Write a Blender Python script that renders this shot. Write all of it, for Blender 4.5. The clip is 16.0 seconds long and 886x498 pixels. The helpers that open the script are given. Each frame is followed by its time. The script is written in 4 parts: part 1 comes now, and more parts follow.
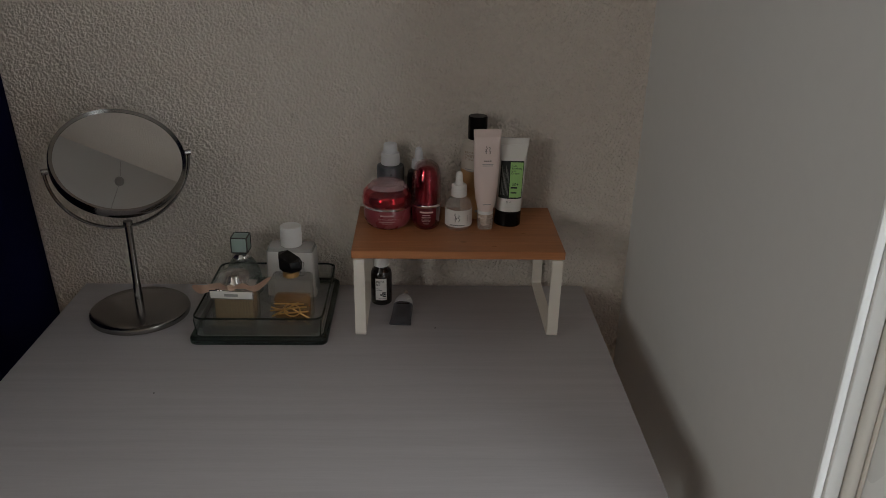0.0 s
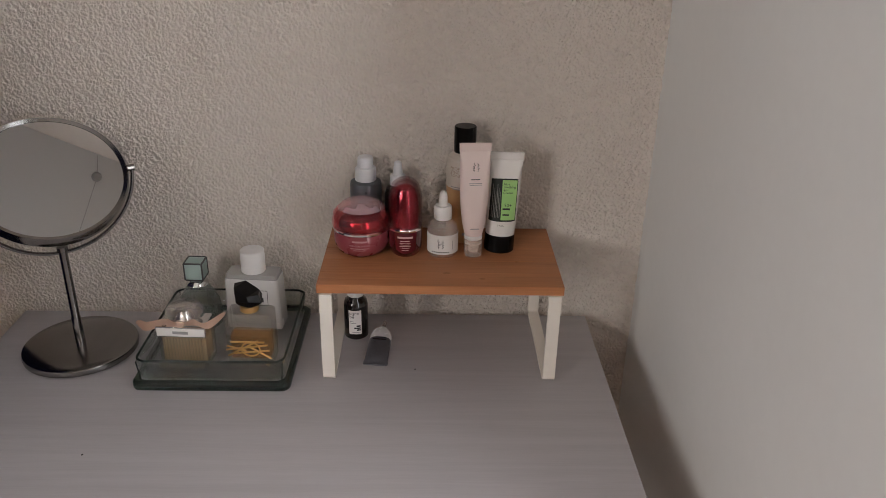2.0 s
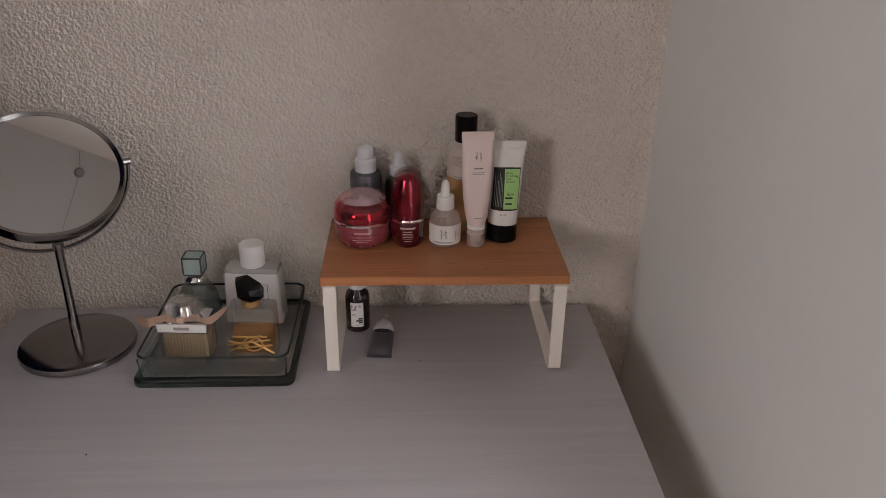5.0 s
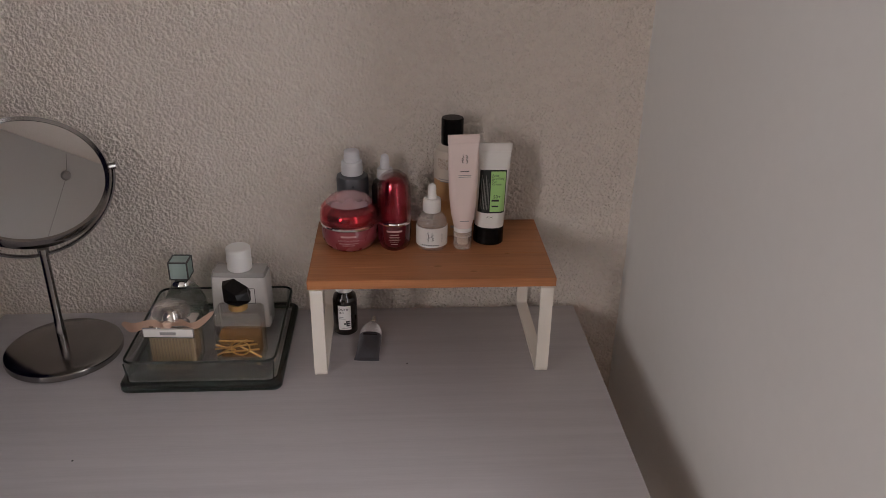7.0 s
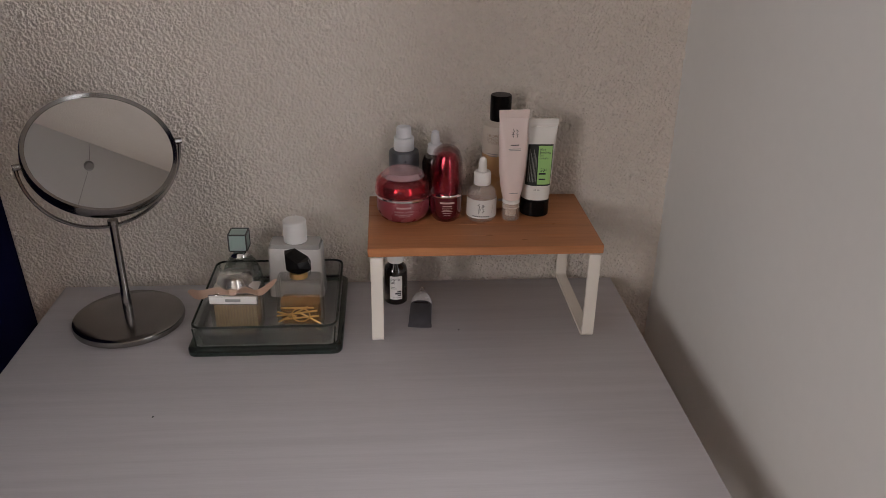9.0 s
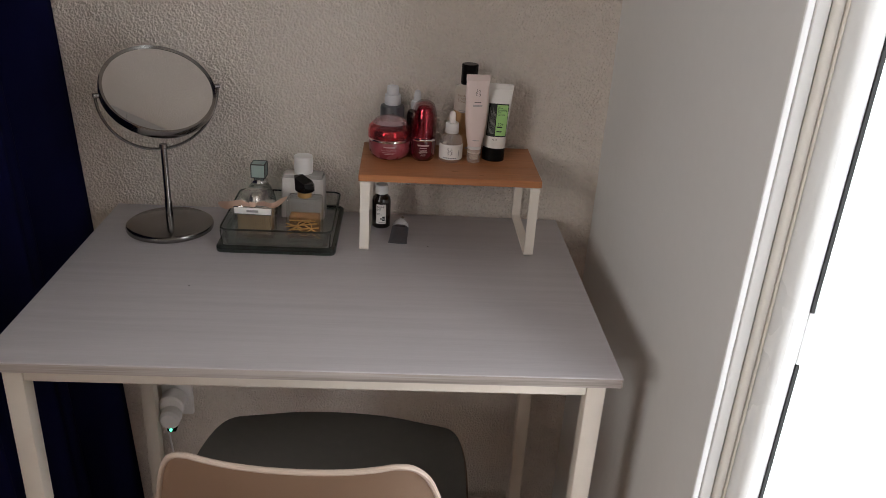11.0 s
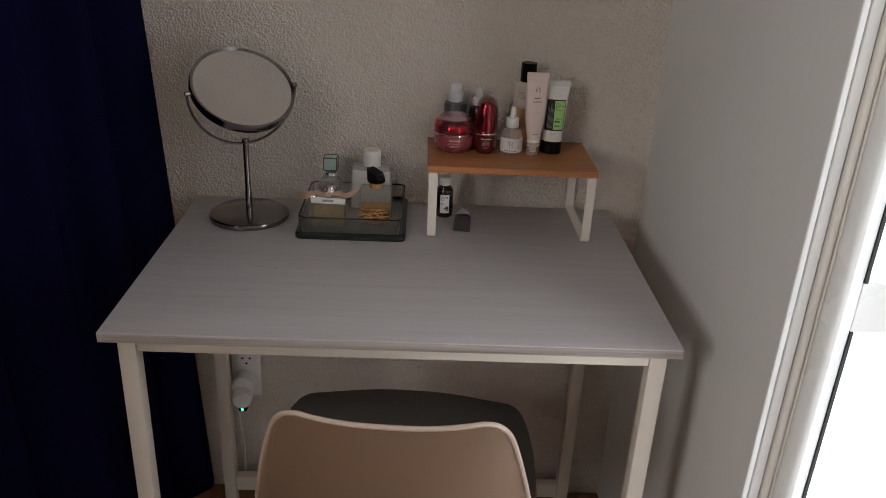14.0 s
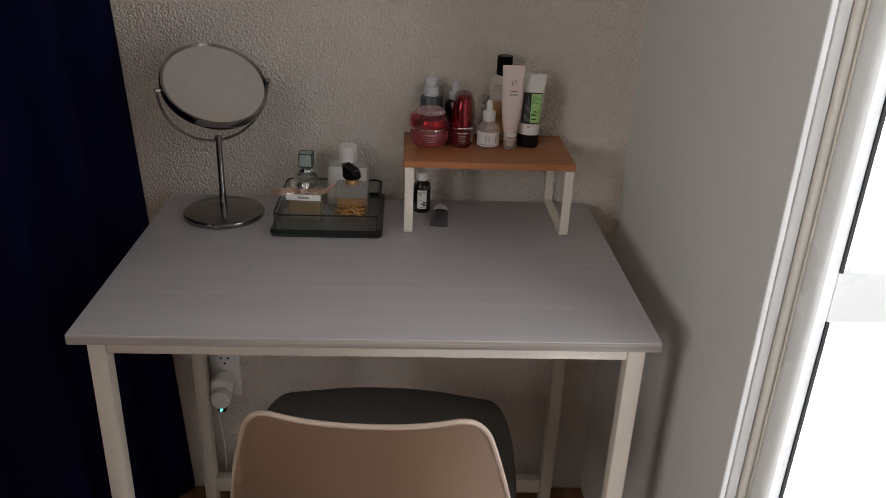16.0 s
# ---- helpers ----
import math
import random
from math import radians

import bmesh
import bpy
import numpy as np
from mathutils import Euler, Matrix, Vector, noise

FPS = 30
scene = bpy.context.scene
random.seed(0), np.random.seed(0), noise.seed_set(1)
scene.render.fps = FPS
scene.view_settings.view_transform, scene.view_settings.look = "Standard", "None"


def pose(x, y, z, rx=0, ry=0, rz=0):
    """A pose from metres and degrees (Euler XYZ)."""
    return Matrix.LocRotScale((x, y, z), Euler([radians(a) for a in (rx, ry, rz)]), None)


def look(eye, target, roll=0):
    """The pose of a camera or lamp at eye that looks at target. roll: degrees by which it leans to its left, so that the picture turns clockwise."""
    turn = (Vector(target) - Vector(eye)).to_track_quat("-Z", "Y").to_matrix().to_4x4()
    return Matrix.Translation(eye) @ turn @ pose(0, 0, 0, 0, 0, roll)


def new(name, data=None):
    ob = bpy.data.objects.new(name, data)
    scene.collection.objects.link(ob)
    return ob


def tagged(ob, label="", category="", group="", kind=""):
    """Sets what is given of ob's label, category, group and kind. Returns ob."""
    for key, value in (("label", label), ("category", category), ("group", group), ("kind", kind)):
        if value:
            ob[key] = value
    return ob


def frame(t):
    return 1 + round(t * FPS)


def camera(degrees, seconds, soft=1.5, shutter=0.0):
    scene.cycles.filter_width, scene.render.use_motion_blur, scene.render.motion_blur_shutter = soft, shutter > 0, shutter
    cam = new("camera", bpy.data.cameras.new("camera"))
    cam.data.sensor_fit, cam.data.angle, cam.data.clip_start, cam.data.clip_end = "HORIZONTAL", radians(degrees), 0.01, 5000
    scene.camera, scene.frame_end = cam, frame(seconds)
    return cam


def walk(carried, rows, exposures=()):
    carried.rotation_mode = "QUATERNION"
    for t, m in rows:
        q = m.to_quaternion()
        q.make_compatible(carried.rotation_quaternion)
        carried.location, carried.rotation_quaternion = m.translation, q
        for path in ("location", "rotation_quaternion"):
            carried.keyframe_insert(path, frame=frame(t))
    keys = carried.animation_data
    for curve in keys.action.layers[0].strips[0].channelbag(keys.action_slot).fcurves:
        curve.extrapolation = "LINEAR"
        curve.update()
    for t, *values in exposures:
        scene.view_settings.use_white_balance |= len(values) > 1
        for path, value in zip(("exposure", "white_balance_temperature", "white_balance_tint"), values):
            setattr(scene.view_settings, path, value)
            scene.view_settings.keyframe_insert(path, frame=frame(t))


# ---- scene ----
cam = camera(57.5, 16.0, soft=0.8)
PATH = [
    (0, (0.141, -0.672, 1.333), (0.197, 1.163, 0.541), 1.1),
    (0.5, (0.191, -0.542, 1.321), (0.251, 1.288, 0.516), 1.3),
    (1, (0.211, -0.53, 1.326), (0.258, 1.293, 0.505), 1.2),
    (1.5, (0.194, -0.52, 1.328), (0.236, 1.299, 0.498), 1.2),
    (2, (0.181, -0.501, 1.333), (0.215, 1.313, 0.493), 1.1),
    (2.5, (0.171, -0.494, 1.33), (0.206, 1.317, 0.482), 1.0),
    (3, (0.165, -0.483, 1.327), (0.202, 1.326, 0.475), 1.0),
    (3.5, (0.16, -0.485, 1.325), (0.202, 1.324, 0.472), 1.0),
    (4, (0.151, -0.486, 1.33), (0.205, 1.315, 0.461), 0.9),
    (6.3, (0.15, -0.501, 1.324), (0.26, 1.309, 0.48), 0.9),
    (6.5, (0.155, -0.494, 1.331), (0.253, 1.309, 0.472), 0.6),
    (7, (0.155, -0.493, 1.332), (0.264, 1.309, 0.473), 0.8),
    (7.5, (0.153, -0.492, 1.337), (0.267, 1.307, 0.47), 0.8),
    (8, (0.138, -0.508, 1.332), (0.256, 1.297, 0.477), 0.8),
    (8.5, (0.1, -0.53, 1.322), (0.238, 1.277, 0.475), 0.9),
    (9, (0.07, -0.552, 1.315), (0.204, 1.251, 0.46), 0.9),
    (9.5, (0.069, -0.609, 1.315), (0.208, 1.199, 0.472), 1.0),
    (10, (0.096, -0.708, 1.321), (0.24, 1.101, 0.48), 2.5),
    (10.2, (0.117, -0.755, 1.316), (0.245, 1.059, 0.484), 2.9),
    (12.3, (0.083, -0.942, 1.325), (0.193, 0.88, 0.508), 3.9),
    (12.5, (0.076, -0.939, 1.321), (0.179, 0.885, 0.507), 3.8),
    (13, (0.041, -0.956, 1.319), (0.122, 0.871, 0.509), 3.3),
    (13.5, (0.031, -0.976, 1.32), (0.101, 0.852, 0.512), 3.1),
    (14, (0.028, -0.983, 1.324), (0.094, 0.842, 0.509), 2.8),
    (14.5, (0.024, -0.979, 1.321), (0.097, 0.846, 0.508), 2.6),
    (15, (0.025, -0.971, 1.32), (0.112, 0.854, 0.505), 2.6),
    (15.5, (0.031, -0.968, 1.317), (0.129, 0.855, 0.5), 2.6),
    (16, (0.046, -0.971, 1.318), (0.144, 0.849, 0.496), 2.4),
]
EXPOSURES = [(0.0, -0.80, 6450, 6), (0.5, -0.5, 6550, 9), (1.0, 0.05, 6500, 12), (1.5, 0.27, 6500, 12), (2.5, 0.37, 6550, 14), (3.5, 0.27, 6600, 17), (6.5, 0.05, 6600, 17), (8.5, 0.05, 6600, 16), (9.5, 0.2, 6500, 13), (10.2, 0.2, 6500, 12), (12.5, -0.25, 6550, 11), (16.0, -0.3, 6550, 11)]
walk(cam, [(t, look(eye, target, roll)) for t, eye, target, roll in PATH], EXPOSURES)


# ---- light ----
FLOOR, CEIL, WALL_Y, WALL_X, LEFT_X, REAR_Y = 0.0, 2.51, 0.562, 0.487, -1.75, -4.2
TOP = 0.74          # desk surface
SHELF = 0.876       # riser surface
WY0, WY1, WZ0, WZ1 = -2.6, -0.95, 1.15, 2.3   # window opening in the left wall

world = bpy.data.worlds.new("sky")
scene.world = world
world.use_nodes = True
wn = world.node_tree.nodes
sky = wn.new("ShaderNodeTexSky")
sky.sky_type, sky.sun_disc = "NISHITA", False
sky.sun_elevation, sky.sun_rotation = radians(40), radians(120)
world.node_tree.links.new(sky.outputs[0], wn["Background"].inputs[0])
wn["Background"].inputs[1].default_value = 0.12


def window_light(name, m, w, h, watts, colour):
    lamp = bpy.data.lights.new(name, "AREA")
    lamp.shape, lamp.size, lamp.size_y, lamp.energy, lamp.color = "RECTANGLE", w, h, watts, colour
    ob = new(name, lamp)
    ob.matrix_world = m
    return ob


# daylight that comes in by the window in the left wall; the open door gives its own
window_light("window_daylight", pose(LEFT_X + 0.03, (WY0 + WY1) / 2, (WZ0 + WZ1) / 2, 0, -90, 0), WZ1 - WZ0 - 0.12, WY1 - WY0 - 0.12, 80.0, (1.0, 0.965, 0.93))


# ---- materials ----
def mat(name, colour, rough=0.5, metal=0.0, var=0.0, scale=20.0, bump=0.0, bump_scale=200.0, bump_dist=0.001,
        trans=0.0, ior=1.45, coat=0.0, spec=0.5, stretch=(1, 1, 1), detail=3.0, fine=0.0, fine_scale=300.0):
    """A node material: base colour with two scales of variation and a fine relief."""
    m = bpy.data.materials.new(name)
    m.use_nodes = True
    nt = m.node_tree
    b = nt.nodes["Principled BSDF"]
    b.inputs["Base Color"].default_value = (*colour, 1)
    b.inputs["Roughness"].default_value = rough
    b.inputs["Metallic"].default_value = metal
    b.inputs["Transmission Weight"].default_value = trans
    b.inputs["IOR"].default_value = ior
    b.inputs["Coat Weight"].default_value = coat
    b.inputs["Specular IOR Level"].default_value = spec
    b.inputs["Coat Roughness"].default_value = 0.08
    tc = nt.nodes.new("ShaderNodeTexCoord")
    mp = nt.nodes.new("ShaderNodeMapping")
    mp.inputs["Scale"].default_value = stretch
    nt.links.new(tc.outputs["Object"], mp.inputs["Vector"])
    if var or fine:
        n1 = nt.nodes.new("ShaderNodeTexNoise")
        n1.inputs["Scale"].default_value, n1.inputs["Detail"].default_value = scale, detail
        nt.links.new(mp.outputs[0], n1.inputs["Vector"])
        n2 = nt.nodes.new("ShaderNodeTexNoise")
        n2.inputs["Scale"].default_value, n2.inputs["Detail"].default_value = fine_scale, 2.0
        nt.links.new(mp.outputs[0], n2.inputs["Vector"])
        a = nt.nodes.new("ShaderNodeMath")
        a.operation = "MULTIPLY_ADD"
        a.inputs[1].default_value, a.inputs[2].default_value = 2 * var, 1.0 - var - fine
        nt.links.new(n1.outputs[0], a.inputs[0])
        c = nt.nodes.new("ShaderNodeMath")
        c.operation = "MULTIPLY_ADD"
        c.inputs[1].default_value = 2 * fine
        nt.links.new(n2.outputs[0], c.inputs[0])
        nt.links.new(a.outputs[0], c.inputs[2])
        hsv = nt.nodes.new("ShaderNodeHueSaturation")
        hsv.inputs["Color"].default_value = (*colour, 1)
        nt.links.new(c.outputs[0], hsv.inputs["Value"])
        nt.links.new(hsv.outputs[0], b.inputs["Base Color"])
        r = nt.nodes.new("ShaderNodeMath")
        r.operation = "MULTIPLY_ADD"
        r.inputs[1].default_value, r.inputs[2].default_value = 0.2, max(0.0, rough - 0.1)
        nt.links.new(n1.outputs[0], r.inputs[0])
        nt.links.new(r.outputs[0], b.inputs["Roughness"])
    if bump:
        n3 = nt.nodes.new("ShaderNodeTexNoise")
        n3.inputs["Scale"].default_value, n3.inputs["Detail"].default_value = bump_scale, 3.0
        nt.links.new(mp.outputs[0], n3.inputs["Vector"])
        bn = nt.nodes.new("ShaderNodeBump")
        bn.inputs["Strength"].default_value, bn.inputs["Distance"].default_value = bump, bump_dist
        nt.links.new(n3.outputs[0], bn.inputs["Height"])
        nt.links.new(bn.outputs[0], b.inputs["Normal"])
    return m


def plaster():
    """Rough off-white textured plaster: rounded crumbs and hollows some millimetres across."""
    m = mat("rough_plaster", (0.71, 0.64, 0.572), 0.85, var=0.05, scale=3.0, fine=0.04, fine_scale=120.0)
    nt = m.node_tree
    b = nt.nodes["Principled BSDF"]
    tc = nt.nodes.new("ShaderNodeTexCoord")
    warp = nt.nodes.new("ShaderNodeTexNoise")
    warp.inputs["Scale"].default_value, warp.inputs["Detail"].default_value = 90.0, 2.0
    nt.links.new(tc.outputs["Object"], warp.inputs["Vector"])
    mix = nt.nodes.new("ShaderNodeVectorMath")
    mix.operation = "MULTIPLY_ADD"
    mix.inputs[1].default_value = (0.006, 0.006, 0.006)
    nt.links.new(warp.outputs["Color"], mix.inputs[0])
    nt.links.new(tc.outputs["Object"], mix.inputs[2])
    v = nt.nodes.new("ShaderNodeTexVoronoi")
    v.feature = "SMOOTH_F1"
    v.inputs["Scale"].default_value = 250.0
    nt.links.new(mix.outputs[0], v.inputs["Vector"])
    n = nt.nodes.new("ShaderNodeTexNoise")
    n.inputs["Scale"].default_value, n.inputs["Detail"].default_value = 250.0, 4.0
    nt.links.new(tc.outputs["Object"], n.inputs["Vector"])
    s = nt.nodes.new("ShaderNodeMath")
    s.operation = "MULTIPLY_ADD"
    s.inputs[1].default_value = -0.8
    nt.links.new(v.outputs["Distance"], s.inputs[0])
    nt.links.new(n.outputs[0], s.inputs[2])
    bn = nt.nodes.new("ShaderNodeBump")
    bn.inputs["Strength"].default_value, bn.inputs["Distance"].default_value = 1.0, 0.0048
    nt.links.new(s.outputs[0], bn.inputs["Height"])
    nt.links.new(bn.outputs[0], b.inputs["Normal"])
    return m


def wood(name, dark, light, axis=0, scale=9.0, rough=0.5, streak=0.06):
    """Wood grain along one axis: long streaks in two tones, with finer fibres."""
    m = mat(name, light, rough, bump=0.12, bump_scale=400.0, stretch=tuple(streak if i == axis else 1 for i in range(3)))
    nt = m.node_tree
    b = nt.nodes["Principled BSDF"]
    mp = next(n for n in nt.nodes if n.type == "MAPPING")
    n1 = nt.nodes.new("ShaderNodeTexNoise")
    n1.inputs["Scale"].default_value, n1.inputs["Detail"].default_value, n1.inputs["Distortion"].default_value = scale, 8.0, 0.6
    nt.links.new(mp.outputs[0], n1.inputs["Vector"])
    n2 = nt.nodes.new("ShaderNodeTexNoise")
    n2.inputs["Scale"].default_value, n2.inputs["Detail"].default_value = scale * 11, 4.0
    nt.links.new(mp.outputs[0], n2.inputs["Vector"])
    a = nt.nodes.new("ShaderNodeMath")
    a.operation = "MULTIPLY_ADD"
    a.inputs[1].default_value = 0.55
    nt.links.new(n2.outputs[0], a.inputs[0])
    nt.links.new(n1.outputs[0], a.inputs[2])
    ramp = nt.nodes.new("ShaderNodeValToRGB")
    ramp.color_ramp.elements[0].position, ramp.color_ramp.elements[0].color = 0.52, (*dark, 1)
    ramp.color_ramp.elements[1].position, ramp.color_ramp.elements[1].color = 0.98, (*light, 1)
    nt.links.new(a.outputs[0], ramp.inputs[0])
    info = nt.nodes.new("ShaderNodeObjectInfo")
    r = nt.nodes.new("ShaderNodeMath")
    r.operation = "MULTIPLY_ADD"
    r.inputs[1].default_value, r.inputs[2].default_value = 0.16, 0.92
    nt.links.new(info.outputs["Random"], r.inputs[0])
    hsv = nt.nodes.new("ShaderNodeHueSaturation")
    nt.links.new(ramp.outputs[0], hsv.inputs["Color"])
    nt.links.new(r.outputs[0], hsv.inputs["Value"])
    nt.links.new(hsv.outputs[0], b.inputs["Base Color"])
    return m


def glass(name, colour, rough=0.02, ior=1.45, straight=0.6):
    """Thin clear glass or plastic: refracting, with a share of the light going straight through its thin walls."""
    m = mat(name, colour, rough, trans=1.0, ior=ior)
    nt = m.node_tree
    t = nt.nodes.new("ShaderNodeBsdfTransparent")
    t.inputs[0].default_value = (*colour, 1)
    mix = nt.nodes.new("ShaderNodeMixShader")
    mix.inputs[0].default_value = straight
    nt.links.new(nt.nodes["Principled BSDF"].outputs[0], mix.inputs[1])
    nt.links.new(t.outputs[0], mix.inputs[2])
    nt.links.new(mix.outputs[0], nt.nodes["Material Output"].inputs["Surface"])
    return m


def milky(name, colour, straight, rough=0.2, coat=0.3):
    """Cloudy clear plastic or coloured liquid: some of the light scatters at it, the rest goes straight through."""
    m = mat(name, colour, rough, var=0.03, scale=40.0, coat=coat)
    nt = m.node_tree
    t = nt.nodes.new("ShaderNodeBsdfTransparent")
    t.inputs[0].default_value = (*[0.4 + 0.6 * c / max(colour) for c in colour], 1)
    mix = nt.nodes.new("ShaderNodeMixShader")
    mix.inputs[0].default_value = straight
    nt.links.new(nt.nodes["Principled BSDF"].outputs[0], mix.inputs[1])
    nt.links.new(t.outputs[0], mix.inputs[2])
    nt.links.new(mix.outputs[0], nt.nodes["Material Output"].inputs["Surface"])
    return m


def glowing(name, colour, strength):
    m = bpy.data.materials.new(name)
    m.use_nodes = True
    b = m.node_tree.nodes["Principled BSDF"]
    b.inputs["Base Color"].default_value = (*colour, 1)
    b.inputs["Emission Color"].default_value = (*colour, 1)
    b.inputs["Emission Strength"].default_value = strength
    return m


PLASTER = plaster()
PANEL = mat("smooth_wall_paint", (0.70, 0.695, 0.675), 0.6, var=0.03, scale=2.0, fine=0.02, fine_scale=60.0, bump=0.2, bump_scale=90.0)
# for the walls out of view: dark so that less light bounces back
DARKWALL = mat("low_bounce_wall", (0.25, 0.225, 0.20), 0.8, var=0.04, scale=3.0, bump=0.1, bump_scale=120.0)
CEILING = mat("ceiling_paint", (0.62, 0.61, 0.59), 0.9, var=0.03, scale=3.0)
TRIM = mat("trim_paint", (0.78, 0.75, 0.69), 0.4, var=0.03, scale=9.0)
FRAMEWHITE = mat("window_frame_plastic", (0.86, 0.87, 0.86), 0.3, var=0.02, scale=8.0)
GASKET = mat("black_rubber", (0.02, 0.02, 0.02), 0.6)
FLOORWOOD = wood("floor_oak", (0.13, 0.055, 0.022), (0.27, 0.13, 0.058), axis=1, scale=14.0, rough=0.45)
NAVY = mat("navy_curtain_cloth", (0.0085, 0.0090, 0.0480), 0.95, spec=0.08, var=0.2, scale=14.0, bump=0.3, bump_scale=900.0, bump_dist=0.0006)
DESKWOOD = wood("whitewashed_laminate", (0.43, 0.405, 0.417), (0.488, 0.46, 0.472), axis=0, scale=62.0, rough=0.42, streak=0.04)
STEELWHITE = mat("white_powder_coat", (0.80, 0.74, 0.66), 0.45, var=0.03, scale=30.0, bump=0.1, bump_scale=800.0)
EDGEWOOD = wood("grained_edge_band", (0.20, 0.165, 0.145), (0.46, 0.41, 0.38), axis=0, scale=90.0, rough=0.45, streak=0.012)
CREAM = mat("cream_powder_coat", (0.64, 0.575, 0.50), 0.45, var=0.04, scale=30.0, bump=0.1, bump_scale=800.0)
WHITELACQUER = mat("white_bottle_lacquer", (0.64, 0.62, 0.60), 0.25, var=0.03, scale=30.0, coat=0.4)
BAMBOO = wood("bamboo", (0.30, 0.115, 0.044), (0.475, 0.198, 0.083), axis=0, scale=26.0, rough=0.38, streak=0.05)
BAMBOONODE = mat("bamboo_knot", (0.30, 0.125, 0.04), 0.5, var=0.1, scale=300.0)
CHROME = mat("brushed_steel", (0.30, 0.285, 0.275), 0.17, 1.0, var=0.10, scale=60.0, stretch=(1, 0.15, 1), bump=0.05, bump_scale=900.0)
POLISHED = mat("polished_chrome", (0.70, 0.69, 0.68), 0.08, 1.0)
MIRROR = mat("mirror_silver", (0.78, 0.785, 0.79), 0.01, 1.0)
CHAIRSHELL = mat("tan_chair_shell", (0.41, 0.275, 0.19), 0.55, var=0.06, scale=9.0, bump=0.1, bump_scale=300.0)
# shell colour lightened, as its upward edge looks when lit from above
TOPLITRIM = mat("top_lit_chair_rim", (0.56, 0.45, 0.37), 0.4, var=0.02, scale=20.0)
CUSHION = mat("taupe_seat_cloth", (0.20, 0.185, 0.16), 0.9, var=0.1, scale=60.0, bump=0.3, bump_scale=700.0)
BEECH = wood("beech", (0.38, 0.24, 0.13), (0.52, 0.35, 0.20), axis=2, scale=20.0)
WHITEPLASTIC = mat("white_plastic", (0.80, 0.78, 0.76), 0.35, var=0.02, scale=30.0)
GREYPLASTIC = mat("grey_white_plastic", (0.66, 0.66, 0.68), 0.4, var=0.02, scale=30.0)
BLACKPLASTIC = mat("black_plastic", (0.006, 0.005, 0.005), 0.22, spec=0.14, var=0.05, scale=40.0)
DARKINK = mat("dark_ink", (0.03, 0.028, 0.028), 0.6)
GREYINK = mat("grey_ink", (0.30, 0.29, 0.28), 0.6)
PALEINK = mat("pale_pink_ink", (0.50, 0.30, 0.30), 0.4)
WHITELABEL = mat("white_paper_label", (0.80, 0.77, 0.74), 0.6, var=0.02, scale=50.0)
PINKTUBE = mat("pale_pink_tube", (0.80, 0.66, 0.62), 0.38, var=0.02, scale=20.0, coat=0.2)
WHITETUBE = mat("white_glossy_tube", (0.80, 0.77, 0.74), 0.25, var=0.02, scale=20.0, coat=0.3)
GREENLABEL = mat("lime_green_label", (0.36, 0.62, 0.22), 0.4, var=0.02, scale=40.0)
BLACKLABEL = mat("black_label", (0.012, 0.016, 0.014), 0.4)
REDLACQUER = mat("red_lacquer", (0.34, 0.016, 0.034), 0.12, 0.85, var=0.06, scale=40.0, coat=0.7)
REDGLASS = mat("deep_red_glass", (0.080, 0.005, 0.010), 0.12, var=0.04, scale=40.0, coat=0.8)
PINKGLASS = mat("frosted_pink_glass", (0.27, 0.052, 0.066), 0.28, var=0.08, scale=60.0, coat=0.5)
CLEARCAP = milky("clear_pink_plastic", (0.70, 0.42, 0.43), 0.97, 0.06, 1.0)
EGGCAP = glass("clear_capsule_plastic", (0.97, 0.94, 0.94), 0.02, 1.40, 0.78)
# cloudy plastic; its paleness also stands in for reflections of the ceiling
LIDTOP = milky("cloudy_lid_with_sheen", (0.70, 0.52, 0.54), 0.62, 0.12, 1.0)
BROWNINK = mat("brown_ink", (0.26, 0.18, 0.13), 0.6)
CLEARGLASS = glass("clear_glass", (0.975, 0.98, 0.975), 0.012, 1.46, 0.68)
FROST = milky("faintly_frosted_glass", (0.72, 0.65, 0.60), 0.66, 0.15, 0.8)
TRAYGLASS = glass("green_tinted_glass", (0.965, 0.982, 0.976), 0.02, 1.5, 0.62)
EDGEGLASS = glass("bottle_green_glass_edge", (0.07, 0.13, 0.125), 0.05, 1.5, 0.15)
AQUAGLASS = glass("aqua_glass", (0.92, 0.965, 0.95), 0.03, 1.46, 0.5)
AQUACUBE = mat("pale_aqua_acrylic", (0.52, 0.66, 0.62), 0.15, trans=0.35, ior=1.45, var=0.04, scale=60.0)
PALEJUICE = milky("pale_straw_liquid", (0.66, 0.52, 0.35), 0.6, 0.1, 0.3)
AMBERJUICE = milky("amber_liquid", (0.66, 0.40, 0.16), 0.72, 0.1, 0.3)
TONERJUICE = mat("amber_toner", (0.50, 0.29, 0.135), 0.3, var=0.04, scale=30.0, coat=0.2)
TONERTOP = mat("frosted_clear_plastic", (0.56, 0.49, 0.42), 0.35, var=0.03, scale=30.0)
CAPGLASS = glass("thick_cap_glass", (0.97, 0.95, 0.93), 0.02, 1.5, 0.2)
STEELBLUE = mat("grey_glass_shoulder", (0.40, 0.385, 0.37), 0.2, coat=0.5)
GOLD = mat("gold_metal", (0.72, 0.45, 0.18), 0.36, 1.0)
RIBBON = mat("beige_ribbon_cloth", (0.72, 0.50, 0.38), 0.8, var=0.06, scale=90.0, bump=0.2, bump_scale=900.0)
GUNMETAL = mat("grey_bottle_lacquer", (0.105, 0.11, 0.12), 0.3, 0.4, var=0.05, scale=40.0)
BROWNGLASS = mat("dark_brown_glass", (0.014, 0.009, 0.007), 0.12, coat=0.6)
